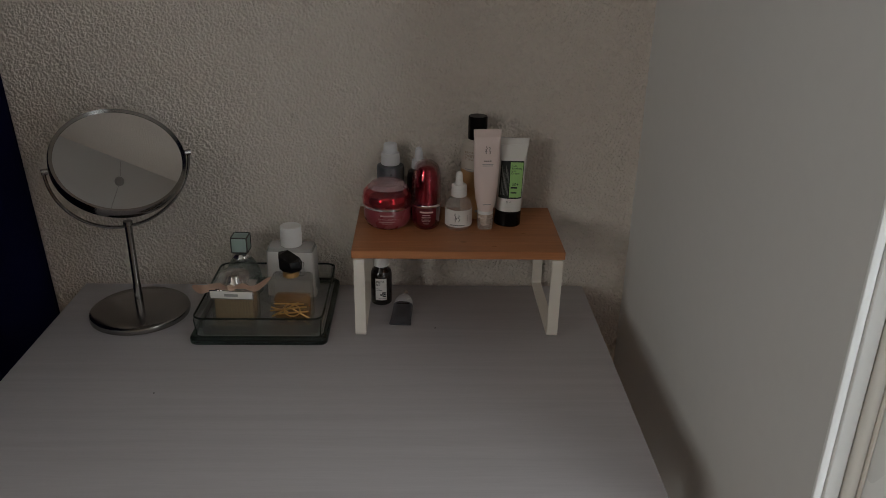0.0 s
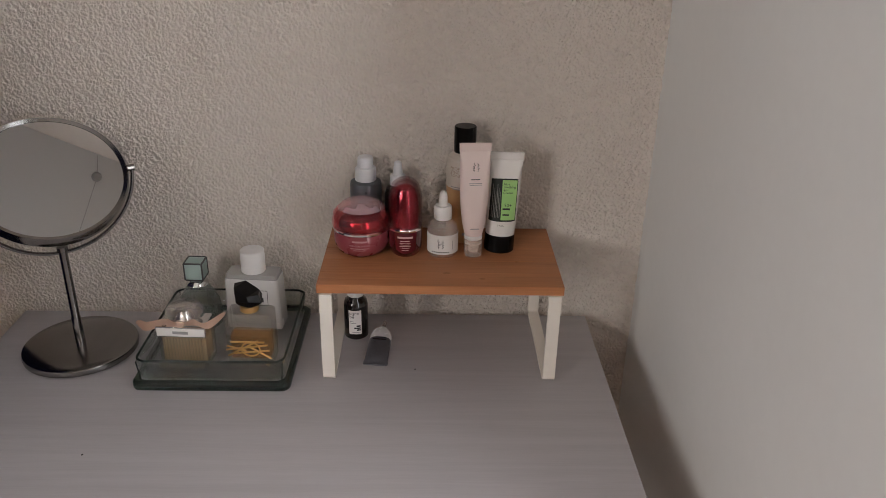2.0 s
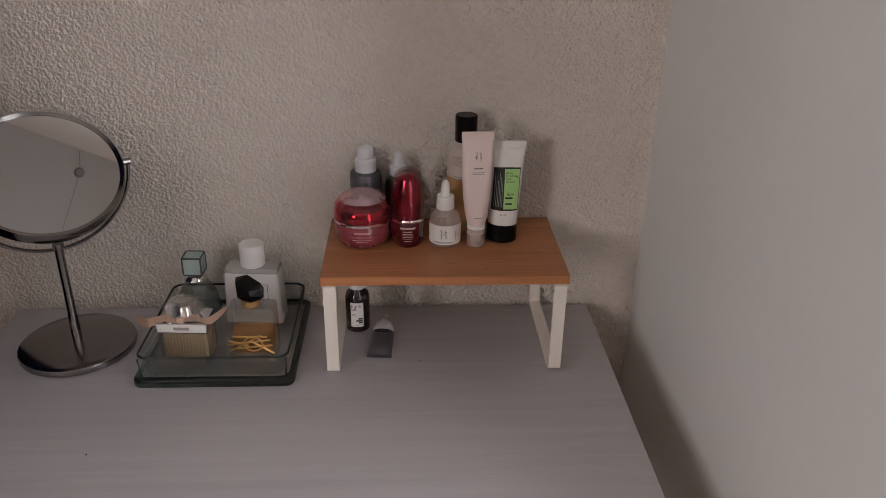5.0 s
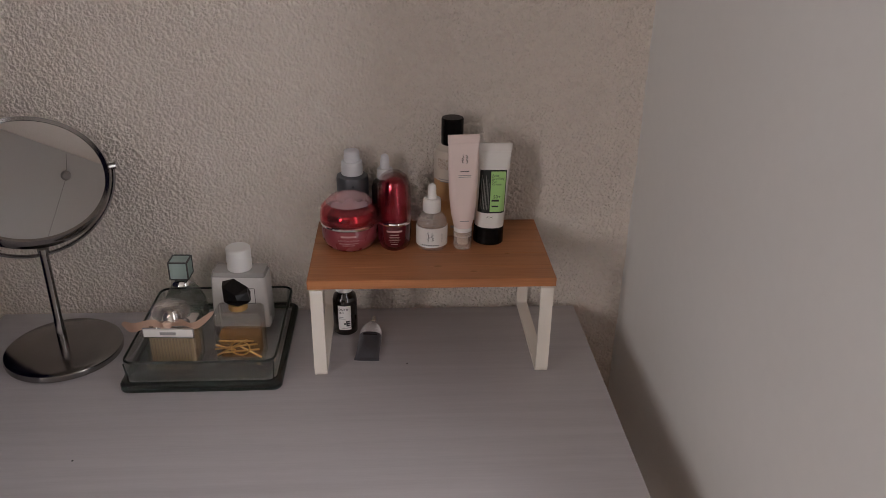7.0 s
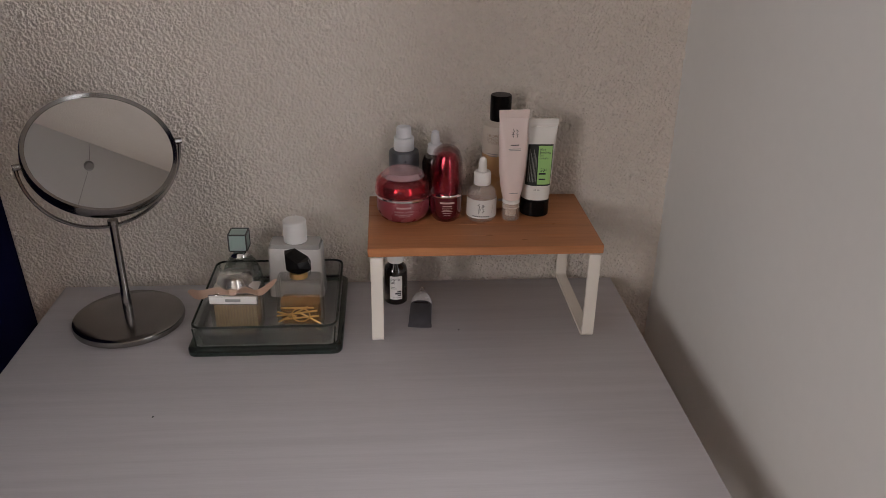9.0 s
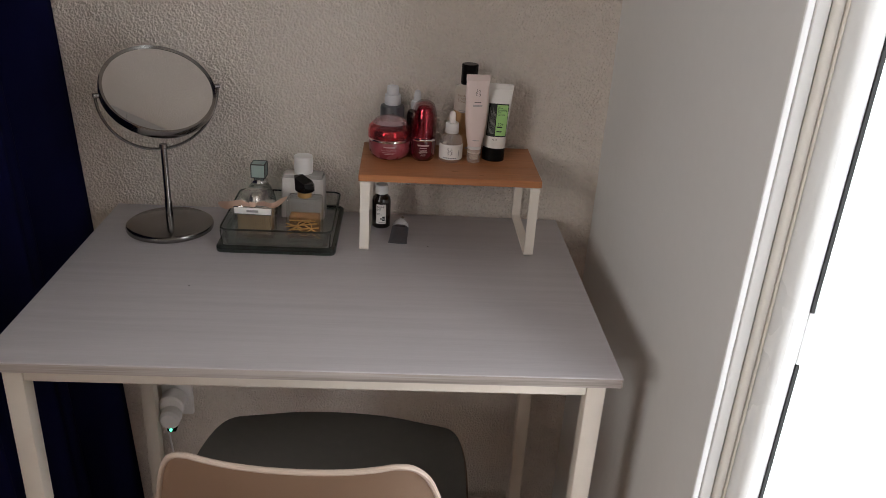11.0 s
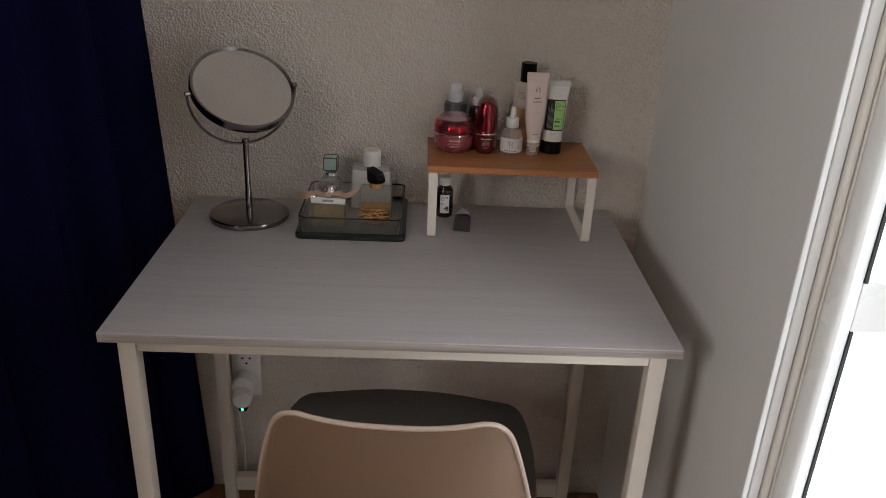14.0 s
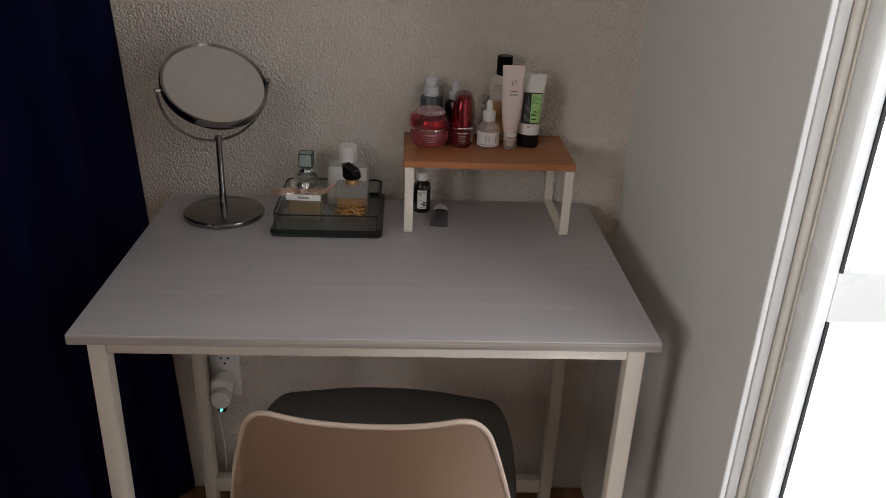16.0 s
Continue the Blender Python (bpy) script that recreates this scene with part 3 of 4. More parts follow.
def chair():
    """A moulded shell chair: one curved sheet for back and seat, a cushion and four splayed legs."""
    top = thing("chair", pose(0.003, -0.17, 0, 0, 0, -3) @ pose(0, 0.17, 0), "tan moulded shell chair pushed under the desk", "chair")
    prof = [(-0.178, 0.725, 0.114, 0.010, 0.006), (-0.178, 0.720, 0.131, 0.016, 0.007), (-0.177, 0.707, 0.143, 0.024, 0.007), (-0.174, 0.685, 0.155, 0.034, 0.006), (-0.168, 0.64, 0.168, 0.046, 0.004), (-0.158, 0.58, 0.184, 0.058, 0.0), (-0.140, 0.51, 0.198, 0.070, 0.0), (-0.110, 0.465, 0.208, 0.070, 0.02),
            (-0.06, 0.442, 0.212, 0.045, 0.05), (0.02, 0.436, 0.214, 0.02, 0.050), (0.12, 0.440, 0.216, 0.0, 0.036), (0.20, 0.446, 0.212, -0.006, 0.022), (0.262, 0.449, 0.202, -0.014, 0.010), (0.298, 0.446, 0.184, -0.022, 0.005), (0.314, 0.442, 0.158, -0.028, 0.002)]
    P = np.array(prof)
    n = 46
    tt = np.linspace(0, len(P) - 1, n)
    S = np.array([[np.interp(t, range(len(P)), P[:, k]) for k in range(5)] for t in tt])
    for _ in range(2):
        S[1:-1] = (S[:-2] + 2 * S[1:-1] + S[2:]) / 4

    def sheet(k0, k1, shrink, lift):
        bm = bmesh.new()
        rows = []
        for y, z, hw, fwd, rise in S[k0:k1]:
            row = []
            for i in range(25):
                u = -1 + 2 * i / 24
                q = abs(u) ** 2.4
                row.append(bm.verts.new((u * hw * shrink, y + fwd * q, z + rise * q + lift)))
            rows.append(row)
        for a, b in zip(rows, rows[1:]):
            for i in range(24):
                bm.faces.new((a[i], a[i + 1], b[i + 1], b[i]))
        return bm

    bm = sheet(0, n, 1.0, 0.0)
    bmesh.ops.solidify(bm, geom=bm.faces[:], thickness=0.009)
    shell = part("shell", bm, CHAIRSHELL, top, angle=60)
    # the sheet's edge, in a paler colour that stands in for light from above
    edge = []
    first = [( -1 + 2 * i / 24) for i in range(25)]

    def at(row, u):
        y, z, hw, fwd, rise = row
        q = abs(u) ** 2.4
        return (u * hw, y + fwd * q, z + rise * q)
    edge += [at(r, -1) for r in S[21:0:-1]]
    edge += [at(S[0], u) for u in first]
    edge += [at(r, 1) for r in S[1:22]]
    part("rim", tube(edge, 0.0036, 8), TOPLITRIM, shell, "shell edge painted paler for light from above")
    bm = sheet(20, n, 0.985, 0.006)
    bmesh.ops.solidify(bm, geom=bm.faces[:], thickness=-0.018)
    part("cushion", bm, CUSHION, top, "taupe cloth seat pad", angle=60)
    for sx in (-1, 1):
        for y0, y1 in ((-0.03, -0.10), (0.16, 0.24)):
            part("leg", tube([(sx * 0.13, y0, 0.405), (sx * 0.20, y1, 0.0)], 0.013, 12), BEECH, top, "beech wood leg")
    part("underframe", box(-0.14, 0.14, -0.04, 0.17, 0.385, 0.404, 0.003), STEELWHITE, top)
    return top


chair()


# ---- wall socket under the desk ----
def sockets():
    s = thing("wall_socket", pose(-0.338, WALL_Y, 0.335), "white wall socket on the rough plaster", "socket")
    plate = part("plate", box(-0.034, 0.030, -0.010, 0.001, -0.075, 0.06, 0.004), WHITEPLASTIC, s)
    for z in (0.022, -0.040):
        part("face", disc_face(z), WHITEPLASTIC, plate)
    for dx, dz in ((-0.008, 0.026), (0.008, 0.026), (0.0, 0.013)):
        part("pin_hole", peg(dx, dz, 0.0026, -0.0158, -0.0146), BLACKPLASTIC, plate, "dark pin hole")
    p = thing("plug_adapter", pose(-0.343, WALL_Y - 0.0146, 0.304), "white round plug-in adapter with a green light", "plug")
    part("body", peg(0, 0, 0.026, -0.035, 0.0, 0.004), WHITEPLASTIC, p)
    part("knob", peg(0.002, -0.014, 0.021, -0.062, -0.0355, 0.005), WHITEPLASTIC, p)
    part("indicator", peg(0.003, -0.0385, 0.0030, -0.0585, -0.0555), LED, p, "small green light")
    part("indicator_housing", box(-0.006, 0.013, -0.055, -0.010, -0.0455, -0.0355, 0.003), BLACKPLASTIC, p, "dark indicator housing")
    part("cable", tube([(-0.012, -0.03, -0.03), (-0.013, -0.026, -0.05), (-0.014, -0.012, -0.10), (-0.012, 0.002, -0.18), (-0.014, 0.004, -0.29)], 0.0022, 8), WHITEPLASTIC, p, "thin white cable")


def peg(x, z, r, y0, y1, bev=0.0008):
    """A disc or peg that sticks out of the wall, along -y."""
    bm = lathe([(0, y0), (r - bev, y0), (r, y0 + bev), (r, y1 - bev * 0.2), (r - bev * 0.2, y1), (0, y1)], 28)
    for v in bm.verts:
        v.co = Vector((v.co.x + x, v.co.z, v.co.y + z))
    return bm


def disc_face(z):
    return peg(0, z, 0.021, -0.0145, -0.0105)


sockets()


# ---- mirror ----
def table_mirror():
    M = thing("table_mirror", pose(-0.289, 0.443, TOP), "round brushed steel table mirror on a disc foot", "mirror")
    part("base", lathe([(0, 0.0), (0.070, 0.0), (0.0735, 0.002), (0.0742, 0.006), (0.073, 0.010), (0.069, 0.0125), (0.03, 0.0135), (0, 0.014)], 64), CHROME, M)
    part("pole", lathe([(0, 0.013), (0.0062, 0.013), (0.0062, 0.050), (0.0054, 0.052), (0.0054, 0.146), (0.0068, 0.147), (0.0068, 0.153), (0, 0.155)], 20), CHROME, M)
    AZ, EL, R, C = MIRROR_AZ, MIRROR_EL, 0.0922, 0.2435
    turn = Matrix.Rotation(radians(AZ), 4, "Z")
    pts = [turn @ Vector((0.0985 * math.cos(radians(a)), 0.0, C + 0.0985 * math.sin(radians(a)))) for a in range(180, 361, 6)]
    yoke = part("yoke", tube(pts, 0.0024, 8), CHROME, M, "thin steel half hoop")
    for s in (-1, 1):
        p, q = turn @ Vector((s * 0.093, 0, C)), turn @ Vector((s * 0.1015, 0, C))
        part("pivot", tube([p, q], 0.0042, 12), CHROME, yoke)
    tilt = Matrix.Translation((0, 0, C)) @ turn @ Matrix.Rotation(radians(EL), 4, "X") @ Matrix.Rotation(radians(90), 4, "X")
    # the disc faces local +z before the tilt turns it to -y and then up
    def tilted(bm):
        for v in bm.verts:
            v.co = tilt @ v.co
        return bm
    ring = [(R - 0.0062, -0.0066), (R - 0.0015, -0.0088), (R, -0.006), (R, 0.006), (R - 0.0015, 0.0088), (R - 0.0062, 0.0066), (R - 0.0062, -0.0066)]
    ring_part = part("ring", tilted(lathe(ring, 72)), CHROME, M)
    part("glass", tilted(lathe([(0, -0.0060), (R - 0.0065, -0.0060), (R - 0.0065, 0.0060), (0, 0.0060)], 72)), MIRROR, ring_part, "round mirror glass")


MIRROR_AZ, MIRROR_EL = 31.0, -53.0
table_mirror()


# ---- bamboo riser ----
def riser():
    S = thing("shelf_riser", pose(0.1955, 0.468, TOP), "small bamboo shelf riser on white flat-steel legs", "shelf")
    w, d, z0, z1 = 0.305, 0.182, SHELF - TOP - 0.0115, SHELF - TOP
    n = 5
    for i in range(n):
        y0 = -d / 2 + d * i / n
        part("slat", box(-w / 2, w / 2, y0 + 0.0001, y0 + d / n - 0.0001, z0, z1, 0.0003, 1), BAMBOO, S)
    for x, y, sx in ((0.008, -0.055, 0.005), (0.052, -0.070, 0.004), (-0.09, 0.02, 0.003), (0.10, -0.02, 0.003)):
        part("knot", lathe([(0, z1 - 0.001), (sx, z1 - 0.001), (sx, z1 + 0.0002), (0, z1 + 0.0002)], 14, x=x, y=y, squash=0.45), BAMBOONODE, S, "darker bamboo knot")
    for x in (-0.1415, 0.1415):
        y0, y1, h, r = -d / 2 - 0.0012, d / 2 - 0.004, z0 - 0.0002, 0.006
        path = [(y0, h)]
        for k in range(5):
            a = radians(180 + 22.5 * k)
            path.append((y0 + r + r * math.cos(a), 0.002 + r + r * math.sin(a)))
        for k in range(5):
            a = radians(270 + 22.5 * k)
            path.append((y1 - r + r * math.cos(a), 0.002 + r + r * math.sin(a)))
        path.append((y1, h))
        bm = sweep(path, 0.0155, 0.004)
        for v in bm.verts:
            v.co.x += x
        part("leg", bm, STEELWHITE, S, "white flat steel hoop leg", angle=40)


riser()


# ---- on the riser ----
def cream_jar():
    J = thing("cream_jar", pose(0.0910, 0.483, SHELF) @ Matrix.Scale(1.04, 4), "squat red cream jar with a clear domed lid", "jar")
    part("body", lathe([(0, 0.0), (0.024, 0.0), (0.030, 0.004), (0.0345, 0.013), (0.0352, 0.024), (0.0335, 0.031), (0, 0.031)], 56), PINKGLASS, J, "frosted pink-red glass pot")
    part("inner_pot", lathe([(0.030, 0.0312), (0.0352, 0.0312), (0.0362, 0.0325), (0.0362, 0.0345), (0.0350, 0.0355), (0.030, 0.0355)], 56), POLISHED, J, "silver band")
    lid = part("lid_core", lathe([(0, 0.0357), (0.0335, 0.0357), (0.0345, 0.040), (0.0340, 0.047), (0.0320, 0.0500), (0, 0.0520)], 56), REDLACQUER, J, "red lacquered lid")
    part("lid_dome", lathe([(0.0348, 0.0357), (0.0366, 0.0357), (0.0366, 0.044), (0.0350, 0.053), (0.0300, 0.0585), (0.0290, 0.0580), (0.0335, 0.0525), (0.0348, 0.044), (0.0348, 0.0357)], 56), CLEARCAP, lid, "clear plastic dome")
    part("lid_top", lathe([(0, 0.0640), (0.020, 0.0625), (0.0268, 0.0585), (0.0285, 0.0590), (0.0240, 0.0648), (0.0150, 0.0682), (0, 0.0692)], 24), LIDTOP, lid, "cloudy clear lid top with pale reflections in its colour", angle=15)
    part("logo", wrap(bars([(0, 0.0240, 0.019, 0.0024)]), 0.0352, lift=0.0004), PALEINK, J, "pale logo bar")
    part("print", wrap(lettering("ESSENTIAL ENERGY", 0.0030, 0, 0.0188), 0.0352, lift=0.0004), PALEINK, J, "pale product lettering")
    part("print", wrap(bars([(0, 0.0155, 0.024, 0.0009), (0, 0.013, 0.015, 0.0009)]), 0.0348, lift=0.0005), PALEINK, J)


def serum_egg():
    J = thing("serum_bottle", pose(0.1495, 0.476, SHELF), "tall red serum bottle with a clear capsule cap", "bottle")
    part("body", lathe([(0, 0.0), (0.0160, 0.0), (0.0198, 0.004), (0.0218, 0.012), (0.0222, 0.030), (0.0220, 0.0365), (0, 0.0365)], 48), REDGLASS, J, "dark red glass")
    part("band", lathe([(0.016, 0.0366), (0.0224, 0.0366), (0.0228, 0.0385), (0.0220, 0.040), (0.016, 0.040)], 48), POLISHED, J, "silver band")
    part("pump_cover", lathe([(0, 0.0402), (0.0165, 0.0402), (0.0172, 0.060), (0.0160, 0.080), (0.0120, 0.0915), (0.006, 0.0950), (0, 0.0958)], 48), REDLACQUER, J, "shiny red inner cap")
    part("cap", lathe([(0.0196, 0.0403), (0.0218, 0.0403), (0.0218, 0.074), (0.0208, 0.086), (0.0172, 0.0975), (0.010, 0.1035), (0, 0.1048), (0, 0.1018), (0.0085, 0.1005), (0.0150, 0.0950), (0.0184, 0.0845), (0.0196, 0.072), (0.0196, 0.0403)], 48), EGGCAP, J, "clear capsule cap")
    part("logo", wrap(bars([(0, 0.0285, 0.020, 0.0026)]), 0.0222, lift=0.0003), PALEINK, J, "pale logo bar")
    for z, w, h in ((0.0245, 0.012, 0.0012), (0.0215, 0.014, 0.0007), (0.0195, 0.011, 0.0007), (0.0175, 0.015, 0.0007), (0.0150, 0.012, 0.0007), (0.0115, 0.009, 0.0007)):
        part("print", wrap(bars([(0, z, w, h)]), 0.0222, lift=0.0003), PALEINK, J)


def dropper_bottle():
    J = thing("dropper_bottle", pose(0.1985, 0.475, SHELF), "small clear dropper bottle with a white label", "bottle")
    part("glass", lathe([(0, 0.0), (0.018, 0.0), (0.0198, 0.002), (0.0200, 0.006), (0.0200, 0.034), (0.0185, 0.042), (0.013, 0.0475), (0.0095, 0.050), (0.0092, 0.054), (0, 0.054)], 44), FROST, J, "clear glass")
    tag = part("label", wrap(flat_patch(0.062, 0.006, 0.0325, 0.0003, 24), 0.0200, lift=0.0003), WHITELABEL, J, "white paper label")
    part("logo", wrap(strokes(-0.003, 0.021, 0.0085, 3), 0.0203, lift=0.0007), DARKINK, tag, "dark brushed logo strokes")
    part("print", wrap(bars([(-0.0135 + 0.0030 * k, 0.0085, 0.0019, 0.0016) for k in range(8)] + [(0.013, 0.013 + 0.002 * k, 0.0009, 0.0013) for k in range(6)]), 0.0203, lift=0.0007), DARKINK, tag)
    collar = part("collar", lathe([(0, 0.0500), (0.0112, 0.0500), (0.0117, 0.0508), (0.0114, 0.0665), (0.0104, 0.0680), (0, 0.0680)], 40), WHITEPLASTIC, J, "white screw collar")
    part("bulb", lathe([(0, 0.0681), (0.0064, 0.0681), (0.0056, 0.073), (0.0054, 0.081), (0.0047, 0.0852), (0.0026, 0.0876), (0, 0.0883)], 28), WHITEPLASTIC, collar, "white rubber bulb")


def pink_tube():
    J = thing("cosmetic_tube", pose(0.2390, 0.471, SHELF, -1.5, -0.3, 4) @ Matrix.Diagonal((0.965, 1.0, 1.03, 1.0)), "pale pink tube standing on its clear pump cap", "tube")
    lv = []
    for z, w, d in ((0.0285, 0.0238, 0.0228), (0.031, 0.0252, 0.0242), (0.045, 0.0318, 0.0262), (0.065, 0.0366, 0.0252), (0.085, 0.0392, 0.0220), (0.105, 0.0403, 0.0165), (0.122, 0.0408, 0.0100), (0.137, 0.0410, 0.0042), (0.1375, 0.0420, 0.0022), (0.1480, 0.0424, 0.0022)):
        lv.append((z, w, d, min(w, d) * 0.499))
    part("body", slabs(lv, 8), PINKTUBE, J, angle=50)
    part("collar", lathe([(0, 0.0165), (0.0118, 0.0165), (0.0122, 0.0172), (0.0122, 0.0275), (0.0115, 0.0284), (0, 0.0284)], 36), WHITEPLASTIC, J)
    part("pump", lathe([(0, 0.0050), (0.0070, 0.0050), (0.0075, 0.0065), (0.0075, 0.0160), (0, 0.0164)], 28), WHITEPLASTIC, J, "white pump inside the cap")
    part("cap", lathe([(0, 0.0), (0.0118, 0.0), (0.0125, 0.001), (0.0127, 0.0235), (0.0123, 0.0235), (0.0119, 0.0018), (0, 0.0016)], 40), FROST, J, "clear plastic cap")
    part("logo", place_flat(strokes(0.001, 0.119, 0.0078, 8), -0.0068), DARKINK, J, "dark brushed logo strokes")
    part("print", place_flat(bars([(-0.0046, 0.1035, 0.0022, 0.0014), (-0.0018, 0.1035, 0.0024, 0.0014), (0.0012, 0.1035, 0.0022, 0.0014), (0.0042, 0.1035, 0.0026, 0.0014)]), -0.0100), DARKINK, J)
    part("print", place_flat(bars([(0, 0.099, 0.017, 0.0008), (0, 0.097, 0.016, 0.0008)]), -0.0112), GREYINK, J)
    part("print", place_flat(bars([(0, 0.0395, 0.012, 0.0011)]), -0.0139), GREYINK, J)
    return J


def place_flat(bm, y):
    for v in bm.verts:
        v.co.y += y
    return bm


def onto(bm, levels, lift=0.0004):
    """Lay a flat drawing on the front of a lofted tube: depth from its (z, width, depth) rows, rounded across."""
    Z = [l[0] for l in levels]
    for v in bm.verts:
        w, d = np.interp(v.co.z, Z, [l[1] for l in levels]), np.interp(v.co.z, Z, [l[2] for l in levels])
        r = d * 0.499
        flat = w / 2 - r
        ex = max(0.0, abs(v.co.x) - flat)
        y = -math.sqrt(max(0.0, r * r - min(ex, r * 0.98) ** 2))
        v.co.y += y - lift
    return bm


def grid_patch(x0, x1, z0, z1, nx, nz):
    """A fine flat grid in x and z, to be laid on a curved front."""
    g = bmesh.new()
    vs = [[g.verts.new((x0 + (x1 - x0) * i / nx, 0, z0 + (z1 - z0) * j / nz)) for i in range(nx + 1)] for j in range(nz + 1)]
    for j in range(nz):
        for i in range(nx):
            g.faces.new((vs[j][i], vs[j][i + 1], vs[j + 1][i + 1], vs[j + 1][i]))
    return g


def sun_cream():
    J = thing("sun_cream_tube", pose(0.2745, 0.491, SHELF, -2.0, 2.9, 7), "white sun cream tube with a green label and black cap", "tube")
    rows = ((0.0235, 0.0390, 0.0350), (0.035, 0.0396, 0.0330), (0.060, 0.0410, 0.0275), (0.085, 0.0424, 0.0205), (0.110, 0.0436, 0.0122), (0.124, 0.0446, 0.0050), (0.1245, 0.0452, 0.0022), (0.1345, 0.0456, 0.0022))
    part("body", slabs([(z, w, d, min(w, d) * 0.499) for z, w, d in rows], 8), WHITETUBE, J, angle=50)
    part("cap", lathe([(0, 0.0), (0.0192, 0.0), (0.0203, 0.0012), (0.0199, 0.0215), (0.0186, 0.0232), (0, 0.0234)], 44), BLACKPLASTIC, J, "glossy black screw cap")
    tag = part("label", onto(grid_patch(-0.0189, 0.0161, 0.0440, 0.1010, 24, 14), rows, 0.0006), BLACKLABEL, J, "black label border")
    part("label", onto(grid_patch(-0.0048, 0.0150, 0.0462, 0.0990, 12, 14), rows, 0.0010), GREENLABEL, tag, "lime green label")
    part("print", onto(lettering("Aloe\nSoothing\nSun\nCream", 0.0046, -0.0034, 0.0925, "LEFT", 0.82), rows, 0.0013), DARKINK, tag, "dark product lettering")
    part("print", onto(lettering("50+", 0.0064, -0.0010, 0.0640, "LEFT"), rows, 0.0013), DARKINK, tag, "dark lettering")
    part("print", onto(bars([(0.0020, 0.0600, 0.010, 0.0024)]), rows, 0.0013), DARKINK, tag)
    for k in range(6):
        part("print", onto(grid_patch(-0.0168 + 0.0019 * k, -0.0163 + 0.0019 * k, 0.049, 0.094 - 0.005 * (k % 3), 1, 14), rows, 0.0010), GREYINK, tag, "small grey print")
    part("print", onto(lettering("50 mL", 0.0034, -0.004, 0.0375), rows, 0.0006), DARKINK, J, "dark lettering")
    part("logo", onto(bars([(0.0020, 0.0525, 0.009, 0.0020)]), rows, 0.0013), DARKINK, tag)


def toner_bottle():
    J = thing("toner_bottle", pose(0.2270, 0.528, SHELF), "tall frosted toner bottle with black cap, part full", "bottle")
    part("body", lathe([(0, 0.0), (0.0225, 0.0), (0.0240, 0.0015), (0.0240, 0.0780), (0, 0.0780)], 44), TONERJUICE, J, "frosted plastic full of amber toner")
    part("neck", lathe([(0, 0.0781), (0.0240, 0.0781), (0.0240, 0.112), (0.0225, 0.118), (0.0165, 0.1215), (0.0145, 0.124), (0, 0.124)], 44), TONERTOP, J, "empty frosted upper part")
    part("cap", lathe([(0, 0.1242), (0.0142, 0.1242), (0.0146, 0.1250), (0.0146, 0.1580), (0.0136, 0.1592), (0, 0.1592)], 40), BLACKPLASTIC, J, "black screw cap")
    part("print", wrap(lettering("PROPOLIS\nSYNERGY\nTONER", 0.0060, -0.0215, 0.1045, "LEFT", 0.82), 0.0240, lift=0.0004), BROWNINK, J, "grey product lettering")
    for row in ((-0.012, 0.080, 0.016, 0.0012), (-0.012, 0.077, 0.013, 0.0012), (0.006, 0.012, 0.016, 0.004)):
        part("print", wrap(bars([row]), 0.0240, lift=0.0004), GREYINK, J)


def pump_bottle():
    J = thing("pump_bottle", pose(0.0935, 0.5365, SHELF), "grey pump bottle with a white pump head", "bottle")
    part("body", lathe([(0, 0.0), (0.0205, 0.0), (0.0215, 0.0012), (0.0215, 0.074), (0.0205, 0.0775), (0.0160, 0.0795), (0, 0.0795)], 44), GUNMETAL, J, "grey lacquered bottle")
    part("collar", lathe([(0, 0.0796), (0.0140, 0.0796), (0.0145, 0.0806), (0.0140, 0.0965), (0.0130, 0.0978), (0, 0.0978)], 36), GREYPLASTIC, J)
    part("pump_head", lathe([(0, 0.0979), (0.0104, 0.0979), (0.0108, 0.0988), (0.0103, 0.1110), (0.0094, 0.1124), (0, 0.1126)], 32), GREYPLASTIC, J)


def small_dropper():
    J = thing("dropper_bottle", pose(0.1375, 0.534, SHELF + 0.0) @ Matrix.Scale(1.06, 4), "dark dropper bottle with a grey-white bulb", "bottle")
    part("glass", lathe([(0, 0.0), (0.0165, 0.0), (0.0175, 0.0015), (0.0175, 0.058), (0.015, 0.066), (0.0095, 0.070), (0, 0.070)], 36), BROWNGLASS, J, "dark glass")
    part("collar", lathe([(0, 0.0701), (0.0102, 0.0701), (0.0106, 0.0710), (0.0100, 0.0820), (0.0090, 0.0832), (0, 0.0832)], 32), GREYPLASTIC, J)
    part("bulb", lathe([(0, 0.0833), (0.0062, 0.0833), (0.0056, 0.093), (0.0046, 0.0995), (0.002, 0.1015), (0, 0.1018)], 24), GREYPLASTIC, J)


cream_jar()
serum_egg()
dropper_bottle()
pink_tube()
sun_cream()
toner_bottle()
pump_bottle()
small_dropper()


